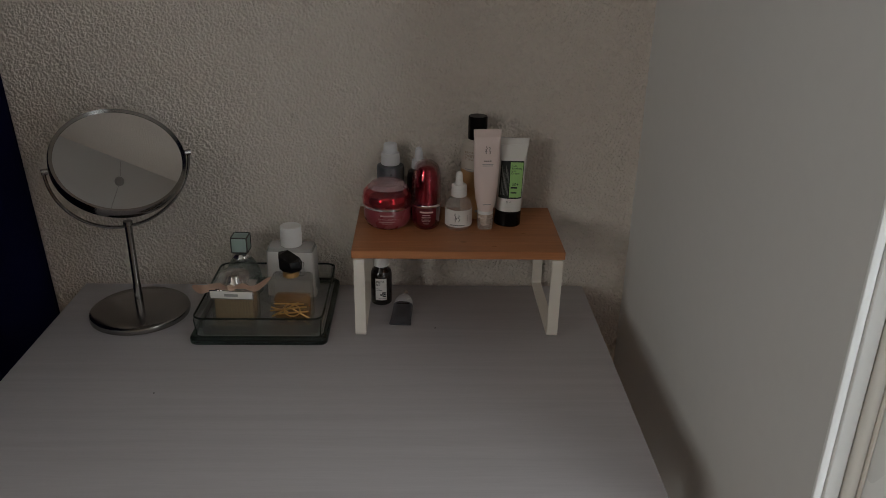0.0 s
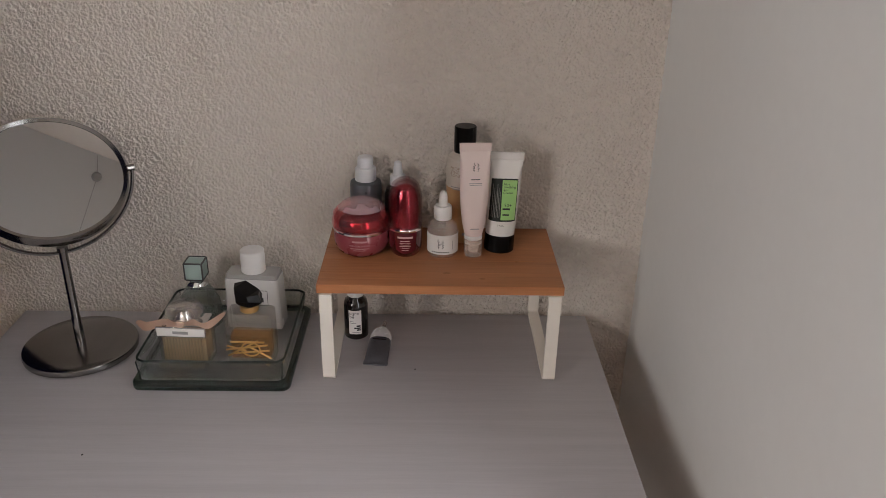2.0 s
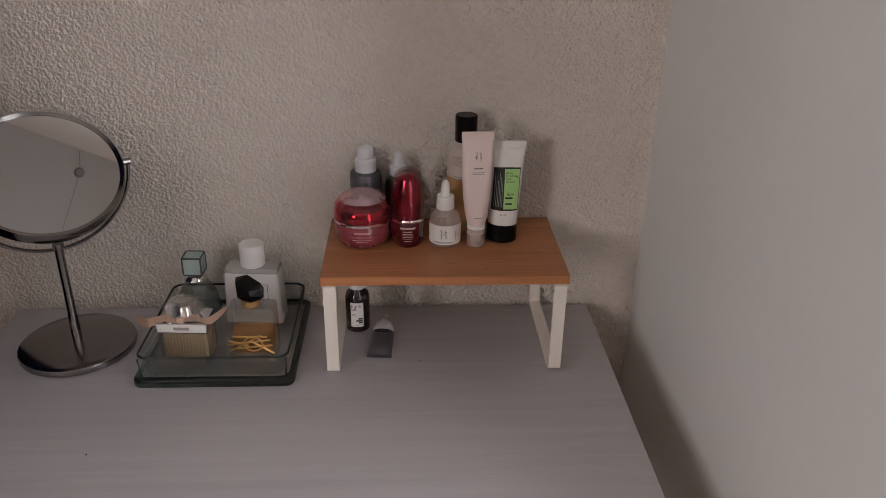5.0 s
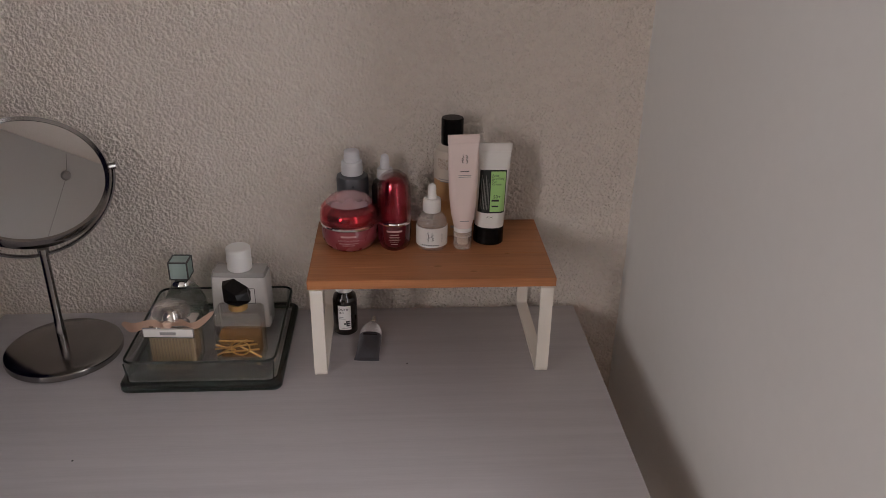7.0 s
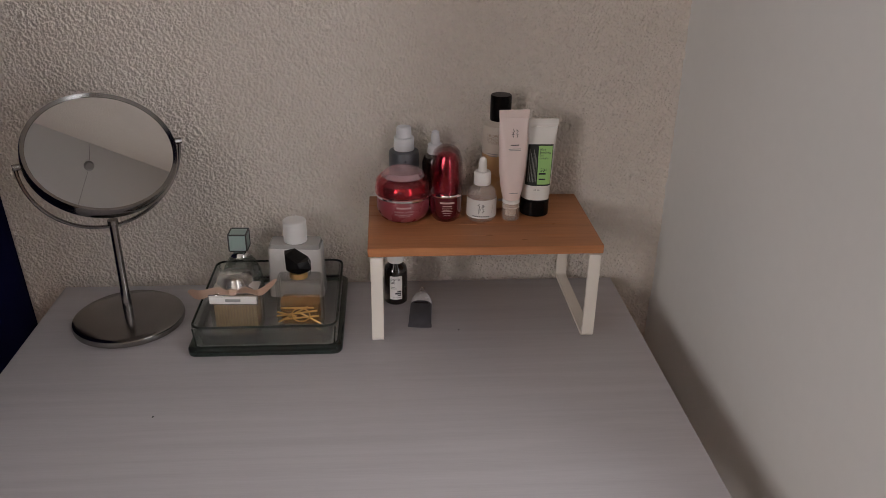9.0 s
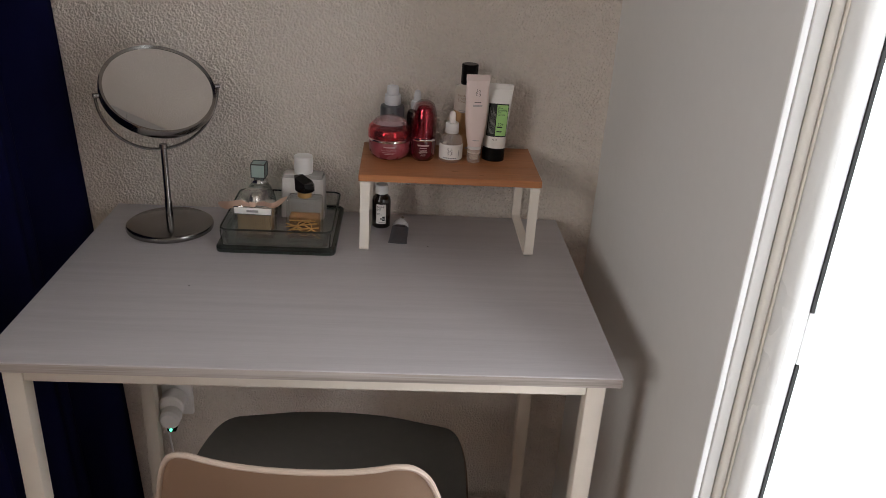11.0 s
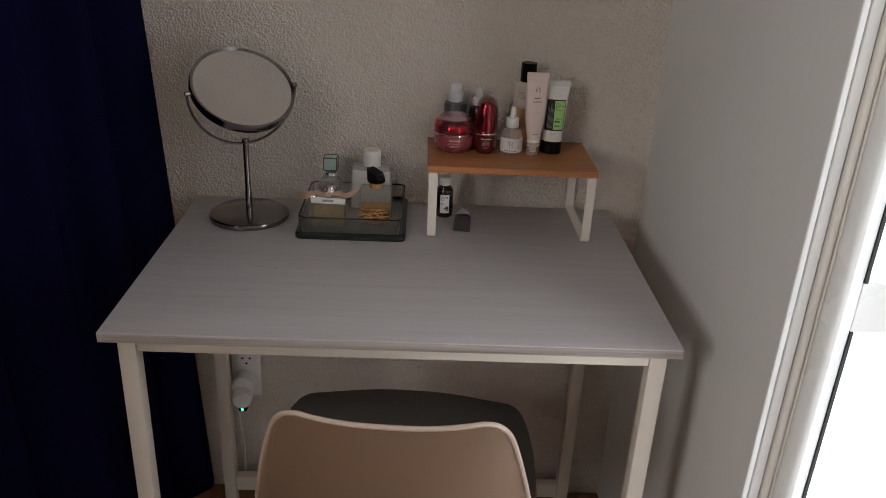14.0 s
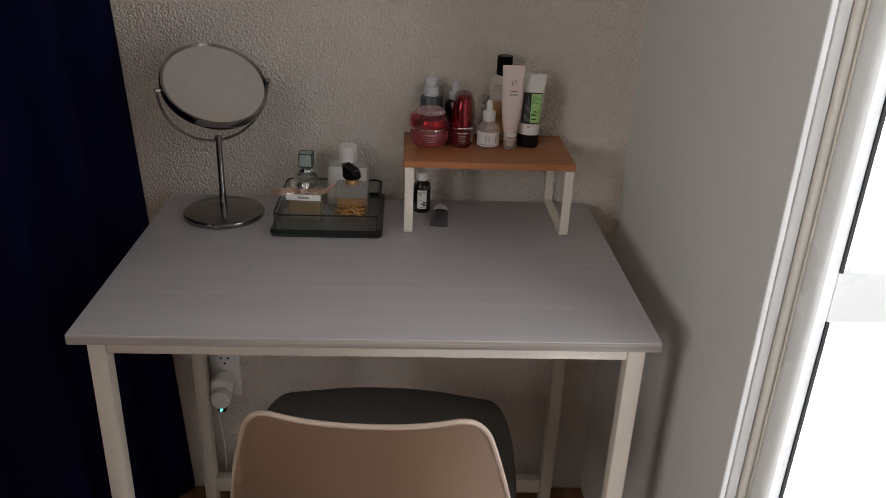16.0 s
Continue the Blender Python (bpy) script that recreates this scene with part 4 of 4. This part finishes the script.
# ---- under the riser ----
def oil_bottle():
    J = thing("oil_bottle", pose(0.0795, 0.489, TOP), "small black bottle of oil with a white label and cap", "bottle")
    part("glass", lathe([(0, 0.0), (0.0150, 0.0), (0.0166, 0.0018), (0.0168, 0.004), (0.0168, 0.050), (0.0150, 0.057), (0.0105, 0.0615), (0.0100, 0.064), (0, 0.064)], 40), BROWNGLASS, J, "almost black glass")
    part("cap", lathe([(0, 0.0641), (0.0112, 0.0641), (0.0118, 0.0650), (0.0114, 0.0790), (0.0104, 0.0802), (0, 0.0802)], 36), WHITEPLASTIC, J, "white screw cap")
    tag = part("label", wrap(flat_patch(0.0175, 0.010, 0.047, 0.0003, 14), 0.0168, lift=0.0003), WHITELABEL, J, "white label")
    part("print", wrap(lettering("pure\noil", 0.0072, -0.0080, 0.0405, "LEFT", 0.72), 0.0171, lift=0.0006), DARKINK, tag, "dark product lettering")
    part("print", wrap(bars([(-0.0045, 0.0295, 0.006, 0.0009), (-0.003, 0.027, 0.009, 0.0009), (0.002, 0.0125, 0.012, 0.0009)]), 0.0171, lift=0.0006), GREYINK, tag)
    part("logo", wrap(bars([(0.0045, 0.0215, 0.0055, 0.0026), (0.0030, 0.0185, 0.0085, 0.0024), (0.0048, 0.0155, 0.0052, 0.0024)]), 0.0171, lift=0.0006), DARKINK, tag, "dark logo bars")


def metal_tube():
    """A flattened aluminium tube on its back: crimp to the front, shoulder and nozzle behind."""
    J = thing("metal_tube", pose(0.1108, 0.4085, TOP, 0, 0, -5), "squeezed silver aluminium tube lying on the desk", "tube")
    rings = []
    for y, w, h in ((0.0, 0.0330, 0.0018), (0.0055, 0.0330, 0.0018), (0.0060, 0.0318, 0.0032), (0.02, 0.0314, 0.0085), (0.035, 0.0310, 0.0130), (0.046, 0.0308, 0.0165), (0.0515, 0.0306, 0.0185), (0.0540, 0.0302, 0.0200), (0.0610, 0.0262, 0.0212), (0.0670, 0.0180, 0.0200), (0.0715, 0.0100, 0.0150), (0.0740, 0.0060, 0.0100)):
        ring = []
        for k in range(28):
            a = 2 * math.pi * k / 28
            ring.append((w / 2 * math.copysign(abs(math.cos(a)) ** 0.7, math.cos(a)), y, tube_mid(y) + h / 2 * math.sin(a)))
        rings.append(ring)
    part("body", loft(rings[:6]), FOIL, J, angle=55)
    # shoulder takes the painted highlight, starting a little down the body
    part("shoulder", loft([[(x, y + 0.0003, z) for x, y, z in r] for r in rings[5:]]), FOILGLINT, J, "metal shoulder with its highlight painted in", angle=60)
    bm = lathe([(0, 0.0), (0.0032, 0.0), (0.0034, 0.001), (0.0030, 0.020), (0.0022, 0.022), (0, 0.022)], 20)
    for v in bm.verts:
        v.co = Vector((v.co.x, v.co.z + 0.0743, v.co.y + 0.0112))
    part("nozzle", bm, FROST, J, "clear plastic nozzle")
    part("print", place_print(bars([(0.0, 0.040, 0.019, 0.0022), (0.0, 0.0435, 0.017, 0.0012)])), DARKINK, J, "dark print")


def tube_mid(y):
    return 0.0010 + 0.0102 * min(1.0, y / 0.056)


def place_print(bm):
    for v in bm.verts:
        y = v.co.z
        h = np.interp(y, (0.0, 0.0055, 0.02, 0.035, 0.046), (0.0018, 0.0018, 0.0085, 0.0130, 0.0165))
        v.co = Vector((v.co.x, y, tube_mid(y) + h / 2 + 0.0004))
    return bm


oil_bottle()
metal_tube()


# ---- glass tray and the perfume bottles on it ----
TX, TY, TW, TD = -0.0915, 0.449, 0.196, 0.204
FLOOR_T = TOP + 0.0075


def glass_tray():
    J = thing("glass_tray", pose(TX, TY, TOP + 0.0005), "rectangular tray of thick greenish glass", "tray")
    W, D, n = TW, TD, 6
    outer = [(0.0, W - 0.004, D - 0.004, 0.010), (0.0015, W, D, 0.011), (0.0055, W, D, 0.011), (0.0075, W - 0.006, D - 0.006, 0.011), (0.0095, W - 0.016, D - 0.016, 0.012), (0.0365, W - 0.008, D - 0.008, 0.015), (0.0392, W - 0.009, D - 0.009, 0.015)]
    inner = [(0.0392, W - 0.014, D - 0.014, 0.013), (0.0365, W - 0.0165, D - 0.0165, 0.012), (0.0095, W - 0.027, D - 0.027, 0.010), (0.0072, W - 0.032, D - 0.032, 0.008)]
    part("dish", loft([[(x, y, z) for x, y in rrect(w, d, r, n)] for z, w, d, r in outer + inner]), TRAYGLASS, J, angle=50)
    foot = [(0.0, W + 0.0006, D + 0.0006, 0.011), (0.0016, W + 0.0026, D + 0.0026, 0.012), (0.0085, W + 0.0022, D + 0.0022, 0.012), (0.0115, W - 0.0030, D - 0.0030, 0.012), (0.0115, W - 0.0120, D - 0.0120, 0.012)]
    ins = [(0.0098, W - 0.0120, D - 0.0120, 0.012), (0.0078, W - 0.0020, D - 0.0020, 0.011), (0.0056, W + 0.0006, D + 0.0006, 0.011)]
    bm = loft([[(x, y, z) for x, y in rrect(w, d, r, n)] for z, w, d, r in foot + ins], False, False)
    part("foot_edge", bm, EDGEGLASS, J, "dark green thick glass edge", angle=50)
    rim = [(x, y, 0.0392) for x, y in rrect(W - 0.0115, D - 0.0115, 0.014, n)]
    part("rim", tube(rim, 0.0015, 8, closed=True), EDGEGLASS, J, "dark green rim line")
    for sx in (-1, 1):
        for sy in (-1, 1):
            part("corner_edge", tube([(sx * (W / 2 - 0.0095), sy * (D / 2 - 0.0095), 0.0118), (sx * (W / 2 - 0.0072), sy * (D / 2 - 0.0072), 0.0375)], 0.0010, 6), EDGEGLASS, J, "dark green corner line")


def ribbon_perfume():
    J = thing("perfume_bottle", pose(-0.1335, 0.4115, FLOOR_T, 0, 0, -3), "ribbed square perfume bottle with a beige ribbon bow", "perfume", "perfumes on the tray")
    w, d, h = 0.065, 0.037, 0.0565
    part("glass", slabs([(0, w - 0.006, d - 0.006, 0.003), (0.002, w - 0.001, d - 0.001, 0.004), (h - 0.003, w, d, 0.004), (h, w - 0.004, d - 0.004, 0.003)]), CLEARGLASS, J, "clear glass body", angle=40)
    part("perfume", slabs([(0.006, w - 0.008, d - 0.008, 0.003), (0.043, w - 0.008, d - 0.008, 0.003)]), PALEJUICE, J, "pale straw-coloured perfume")
    for i in range(13):
        x = -0.024 + 0.004 * i
        part("rib", tube([(x, -d / 2 + 0.0003, 0.005), (x, -d / 2 + 0.0003, h - 0.016)], 0.0012, 6), CLEARGLASS, J)
    part("plate", box(-0.0325, 0.0325, -d / 2 - 0.0022, -d / 2 - 0.0005, h - 0.013, h + 0.002, 0.0006), POLISHED, J, "silver plate")
    part("plate_face", box(-0.0308, 0.0308, -d / 2 - 0.0030, -d / 2 - 0.0023, h - 0.011, h + 0.0, 0.0002), WHITELABEL, J, "pale enamel face")
    part("logo", place_flat(bars([(0, h - 0.0075, 0.020, 0.0042)]), -d / 2 - 0.0035), GREYINK, J, "grey logo bar")
    part("shoulder", box(-0.030, 0.030, -d / 2 + 0.001, d / 2 - 0.001, h + 0.0002, h + 0.003, 0.001), POLISHED, J)
    part("cap_core", lathe([(0, h + 0.003), (0.010, h + 0.003), (0.011, h + 0.009), (0.008, h + 0.014), (0.0085, h + 0.0165), (0.0, h + 0.017)], 28), POLISHED, J, "silver cap core")
    part("cap", lathe([(0, h + 0.0178), (0.0092, h + 0.0175), (0.0118, h + 0.009), (0.020, h + 0.0085), (0.0236, h + 0.0130), (0.0236, h + 0.0165), (0.0198, h + 0.0225), (0.012, h + 0.0258), (0, h + 0.0266)], 48), CAPGLASS, J, "clear domed glass cap")
    bow = bmesh.new()
    for sx, ln, up, wide in ((-1, 0.058, -0.002, 0.0085), (1, 0.054, 0.012, 0.0060)):
        prev = None
        for k in range(15):
            u = k / 14
            x = sx * (0.003 + ln * u)
            z = h + 0.0055 + up * u ** 1.4 + 0.0025 * math.sin(u * 6 + sx)
            y = -0.017 - 0.004 * math.sin(u * 4)
            hw = 0.0022 + wide * math.sin(u * math.pi) ** 0.9 * (0.45 + 0.55 * u)
            if k == 14:
                hw = 0.0008
            a, b = bow.verts.new((x, y - 0.004 * math.cos(u * 9), z - hw)), bow.verts.new((x, y + 0.006 * math.sin(u * 8), z + hw * 0.7))
            if prev:
                bow.faces.new((prev[0], a, b, prev[1]))
            prev = (a, b)
    bmesh.ops.solidify(bow, geom=bow.faces[:], thickness=0.0008)
    part("bow", bow, RIBBON, J, "beige cloth ribbon", angle=70)
    part("knot", slabs([(h + 0.001, 0.006, 0.004, 0.0015), (h + 0.004, 0.011, 0.007, 0.003), (h + 0.009, 0.011, 0.007, 0.003), (h + 0.011, 0.006, 0.004, 0.0015)]), RIBBON, J).location = (0, -0.0185, 0)


def amber_perfume():
    J = thing("perfume_bottle", pose(-0.0500, 0.4150, FLOOR_T, 0, 0, -2), "clear perfume bottle with amber perfume and black cap", "perfume", "perfumes on the tray")
    w, d, h = 0.060, 0.034, 0.072
    part("glass", slabs([(0, w - 0.004, d - 0.004, 0.003), (0.002, w, d, 0.004), (h - 0.004, w, d, 0.004), (h, w - 0.006, d - 0.006, 0.003)]), CLEARGLASS, J, "clear glass body", angle=40)
    part("perfume", slabs([(0.007, w - 0.010, d - 0.009, 0.003), (0.038, w - 0.010, d - 0.009, 0.003)]), AMBERJUICE, J, "amber perfume")
    # gold wire ornament on the front
    yf = -d / 2 - 0.0012
    wires = [[(-0.030, yf, 0.022), (0.024, yf, 0.030)], [(-0.029, yf, 0.028), (-0.004, yf, 0.021)], [(-0.028, yf, 0.013), (0.012, yf, 0.036)], [(0.002, yf, 0.026), (0.028, yf, 0.010)]]
    wires += [[(-0.024, yf, 0.034), (0.020, yf, 0.034)], [(-0.020, yf, 0.017), (0.026, yf, 0.022)]]
    for p in wires:
        part("gold_wire", tube(p, 0.0013, 6), GOLD, J, "gold ornament bar")
    part("gold_ring", tube([(0.002 + 0.012 * math.cos(a / 9 * math.pi), yf - 0.001, 0.024 + 0.010 * math.sin(a / 9 * math.pi)) for a in range(18)], 0.0011, 6, closed=True), GOLD, J, "gold ornament ring")
    part("collar", lathe([(0, h), (0.0115, h), (0.0122, h + 0.001), (0.0118, h + 0.008), (0, h + 0.009)], 32), GOLD, J, "gold collar")
    bm = bmesh.new()
    top = [(x * 0.86, y * 0.86) for x, y in ((-0.016, -0.010), (0.004, -0.017), (0.020, -0.008), (0.017, 0.010), (-0.004, 0.016), (-0.019, 0.007))]
    ring0 = [bm.verts.new((x * 0.72, y * 0.8, h + 0.0090)) for x, y in top]
    ring1 = [bm.verts.new((x * 1.06, y * 1.05, h + 0.016 + (0.003 if i % 2 else -0.002))) for i, (x, y) in enumerate(top)]
    ring2 = [bm.verts.new((x * 0.98 - 0.002, y, h + 0.0305 + (0.0045 if i in (4, 5, 0) else -0.005))) for i, (x, y) in enumerate(top)]
    for a, b in ((ring0, ring1), (ring1, ring2)):
        for k in range(6):
            bm.faces.new((a[k], a[(k + 1) % 6], b[(k + 1) % 6]))
            bm.faces.new((a[k], b[(k + 1) % 6], b[k]))
    bm.faces.new(ring0[::-1])
    bm.faces.new(ring2)
    bmesh.ops.triangulate(bm, faces=[f for f in bm.faces if len(f.verts) > 4])
    part("cap", bm, BLACKPLASTIC, J, "faceted glossy black cap", smooth=False)


def white_perfume():
    J = thing("perfume_bottle", pose(-0.0625, 0.507, FLOOR_T, 0, 0, -4), "white lacquered perfume bottle with a white cap", "perfume", "perfumes on the tray")
    w, d, h = 0.079, 0.036, 0.0795
    part("body", slabs([(0, w - 0.002, d - 0.002, 0.003), (0.002, w, d, 0.004), (h - 0.004, w - 0.005, d - 0.001, 0.004), (h - 0.003, w - 0.006, d - 0.002, 0.004)]), WHITELACQUER, J, "white lacquered glass", angle=40)
    part("shoulder_line", tube([(x, y, h - 0.0026) for x, y in rrect(w - 0.0068, d - 0.0028, 0.004)], 0.0007, 6, closed=True), GREYINK, J, "thin dark line round the shoulder")
    part("top_glass", slabs([(h - 0.0028, w - 0.008, d - 0.004, 0.004), (h, w - 0.008, d - 0.004, 0.004), (h + 0.003, w - 0.009, d - 0.005, 0.004), (h + 0.0035, w - 0.012, d - 0.008, 0.003)]), STEELBLUE, J, "grey glass shoulder", angle=40)
    part("cap", lathe([(0, h + 0.0036), (0.0158, h + 0.0036), (0.0166, h + 0.0045), (0.0166, h + 0.034), (0.0156, h + 0.0352), (0, h + 0.0352)], 48), WHITEPLASTIC, J, "white round cap")
    yf = -d / 2 - 0.0004
    for x0, x1, z0, z1 in ((-0.010, 0.022, 0.0605, 0.0612), (-0.010, 0.022, 0.0375, 0.0382), (0.0215, 0.0222, 0.0382, 0.0605)):
        part("print", box(x0, x1, yf - 0.0002, yf, z0, z1), DARKINK, J)
    part("print", box(0.012, 0.016, yf - 0.0002, yf, 0.043, 0.050), DARKINK, J)


def cube_perfume():
    J = thing("perfume_bottle", pose(-0.1415, 0.505, FLOOR_T, 0, 0, -2), "pale green glass perfume bottle with a cube stopper", "perfume", "perfumes on the tray")
    part("glass", lathe([(0, 0.0), (0.026, 0.0), (0.030, 0.003), (0.031, 0.015), (0.028, 0.035), (0.0215, 0.050), (0.0150, 0.060), (0.0130, 0.064), (0, 0.064)], 12), AQUAGLASS, J, "pale green faceted glass", angle=20)
    part("collar", lathe([(0, 0.0641), (0.0158, 0.0641), (0.0145, 0.067), (0.0095, 0.071), (0.0090, 0.0735), (0, 0.0735)], 32), POLISHED, J, "chrome collar")
    s = 0.0122
    part("stopper", box(-s, s, -s, s, 0.0737, 0.0737 + 2 * s, 0.0005, 1), AQUACUBE, J, "pale aqua cube")
    for sx in (-1, 1):
        for sy in (-1, 1):
            part("edge_strip", box(sx * s - 0.0009, sx * s + 0.0009, sy * s - 0.0009, sy * s + 0.0009, 0.0737, 0.0737 + 2 * s), CORD, J, "dark edge strip")
    for z in (0.0737, 0.0737 + 2 * s):
        for sgn in (-1, 1):
            part("edge_strip", box(-s + 0.001, s - 0.001, sgn * s - 0.0009, sgn * s + 0.0009, z - 0.0009, z + 0.0009), CORD, J)
            part("edge_strip", box(sgn * s - 0.0009, sgn * s + 0.0009, -s + 0.001, s - 0.001, z - 0.0009, z + 0.0009), CORD, J)


glass_tray()
ribbon_perfume()
amber_perfume()
white_perfume()
cube_perfume()

# ---- small things ----
for x, y in ((-0.203, 0.223), (0.164, 0.400)):
    c = part("crumb", lathe([(0, 0), (0.0012, 0.0002), (0.0010, 0.0008), (0, 0.0011)], 8), CORD)
    c.location = (x, y, TOP)
    tagged(c, "tiny dark crumb lying on the desk top", "crumb", "crumbs on the desk")

hook = thing("ceiling_outlet", pose(-0.037, 0.498, CEIL), "small round ceiling outlet with a surface cable", "outlet")
part("rose", lathe([(0, -0.012), (0.010, -0.011), (0.014, -0.005), (0.015, 0.0), (0, 0.0)], 28), GREYINK, hook)
part("cable", tube([(-0.02, 0.06, -0.003), (-0.004, 0.016, -0.003)], 0.0008, 8), GREYINK, hook, "thin grey cable")
part("cable", tube([(0.002, -0.016, -0.003), (0.008, -0.12, -0.003), (0.02, -0.40, -0.003)], 0.0008, 8), GREYINK, hook, "thin grey cable")

# ---- floor boards ----
plank = box(-0.0685, 0.0685, -0.60, 0.60, -0.012, 0.0, 0.0012, 1)
first = part("floor_board", plank, FLOORWOOD, FLOOR_OB, smooth=False)
k = 0
for i in range(17):
    for j in range(4):
        x, y = LEFT_X + 0.06 + 0.1375 * i, WALL_Y - 0.602 - 1.203 * j
        if y - 0.6 < REAR_Y - 0.1:
            continue
        b = first if k == 0 else bpy.data.objects.new("floor_board", first.data)
        if k:
            scene.collection.objects.link(b)
            b.parent = FLOOR_OB
        b.location = (x, y, 0)
        k += 1
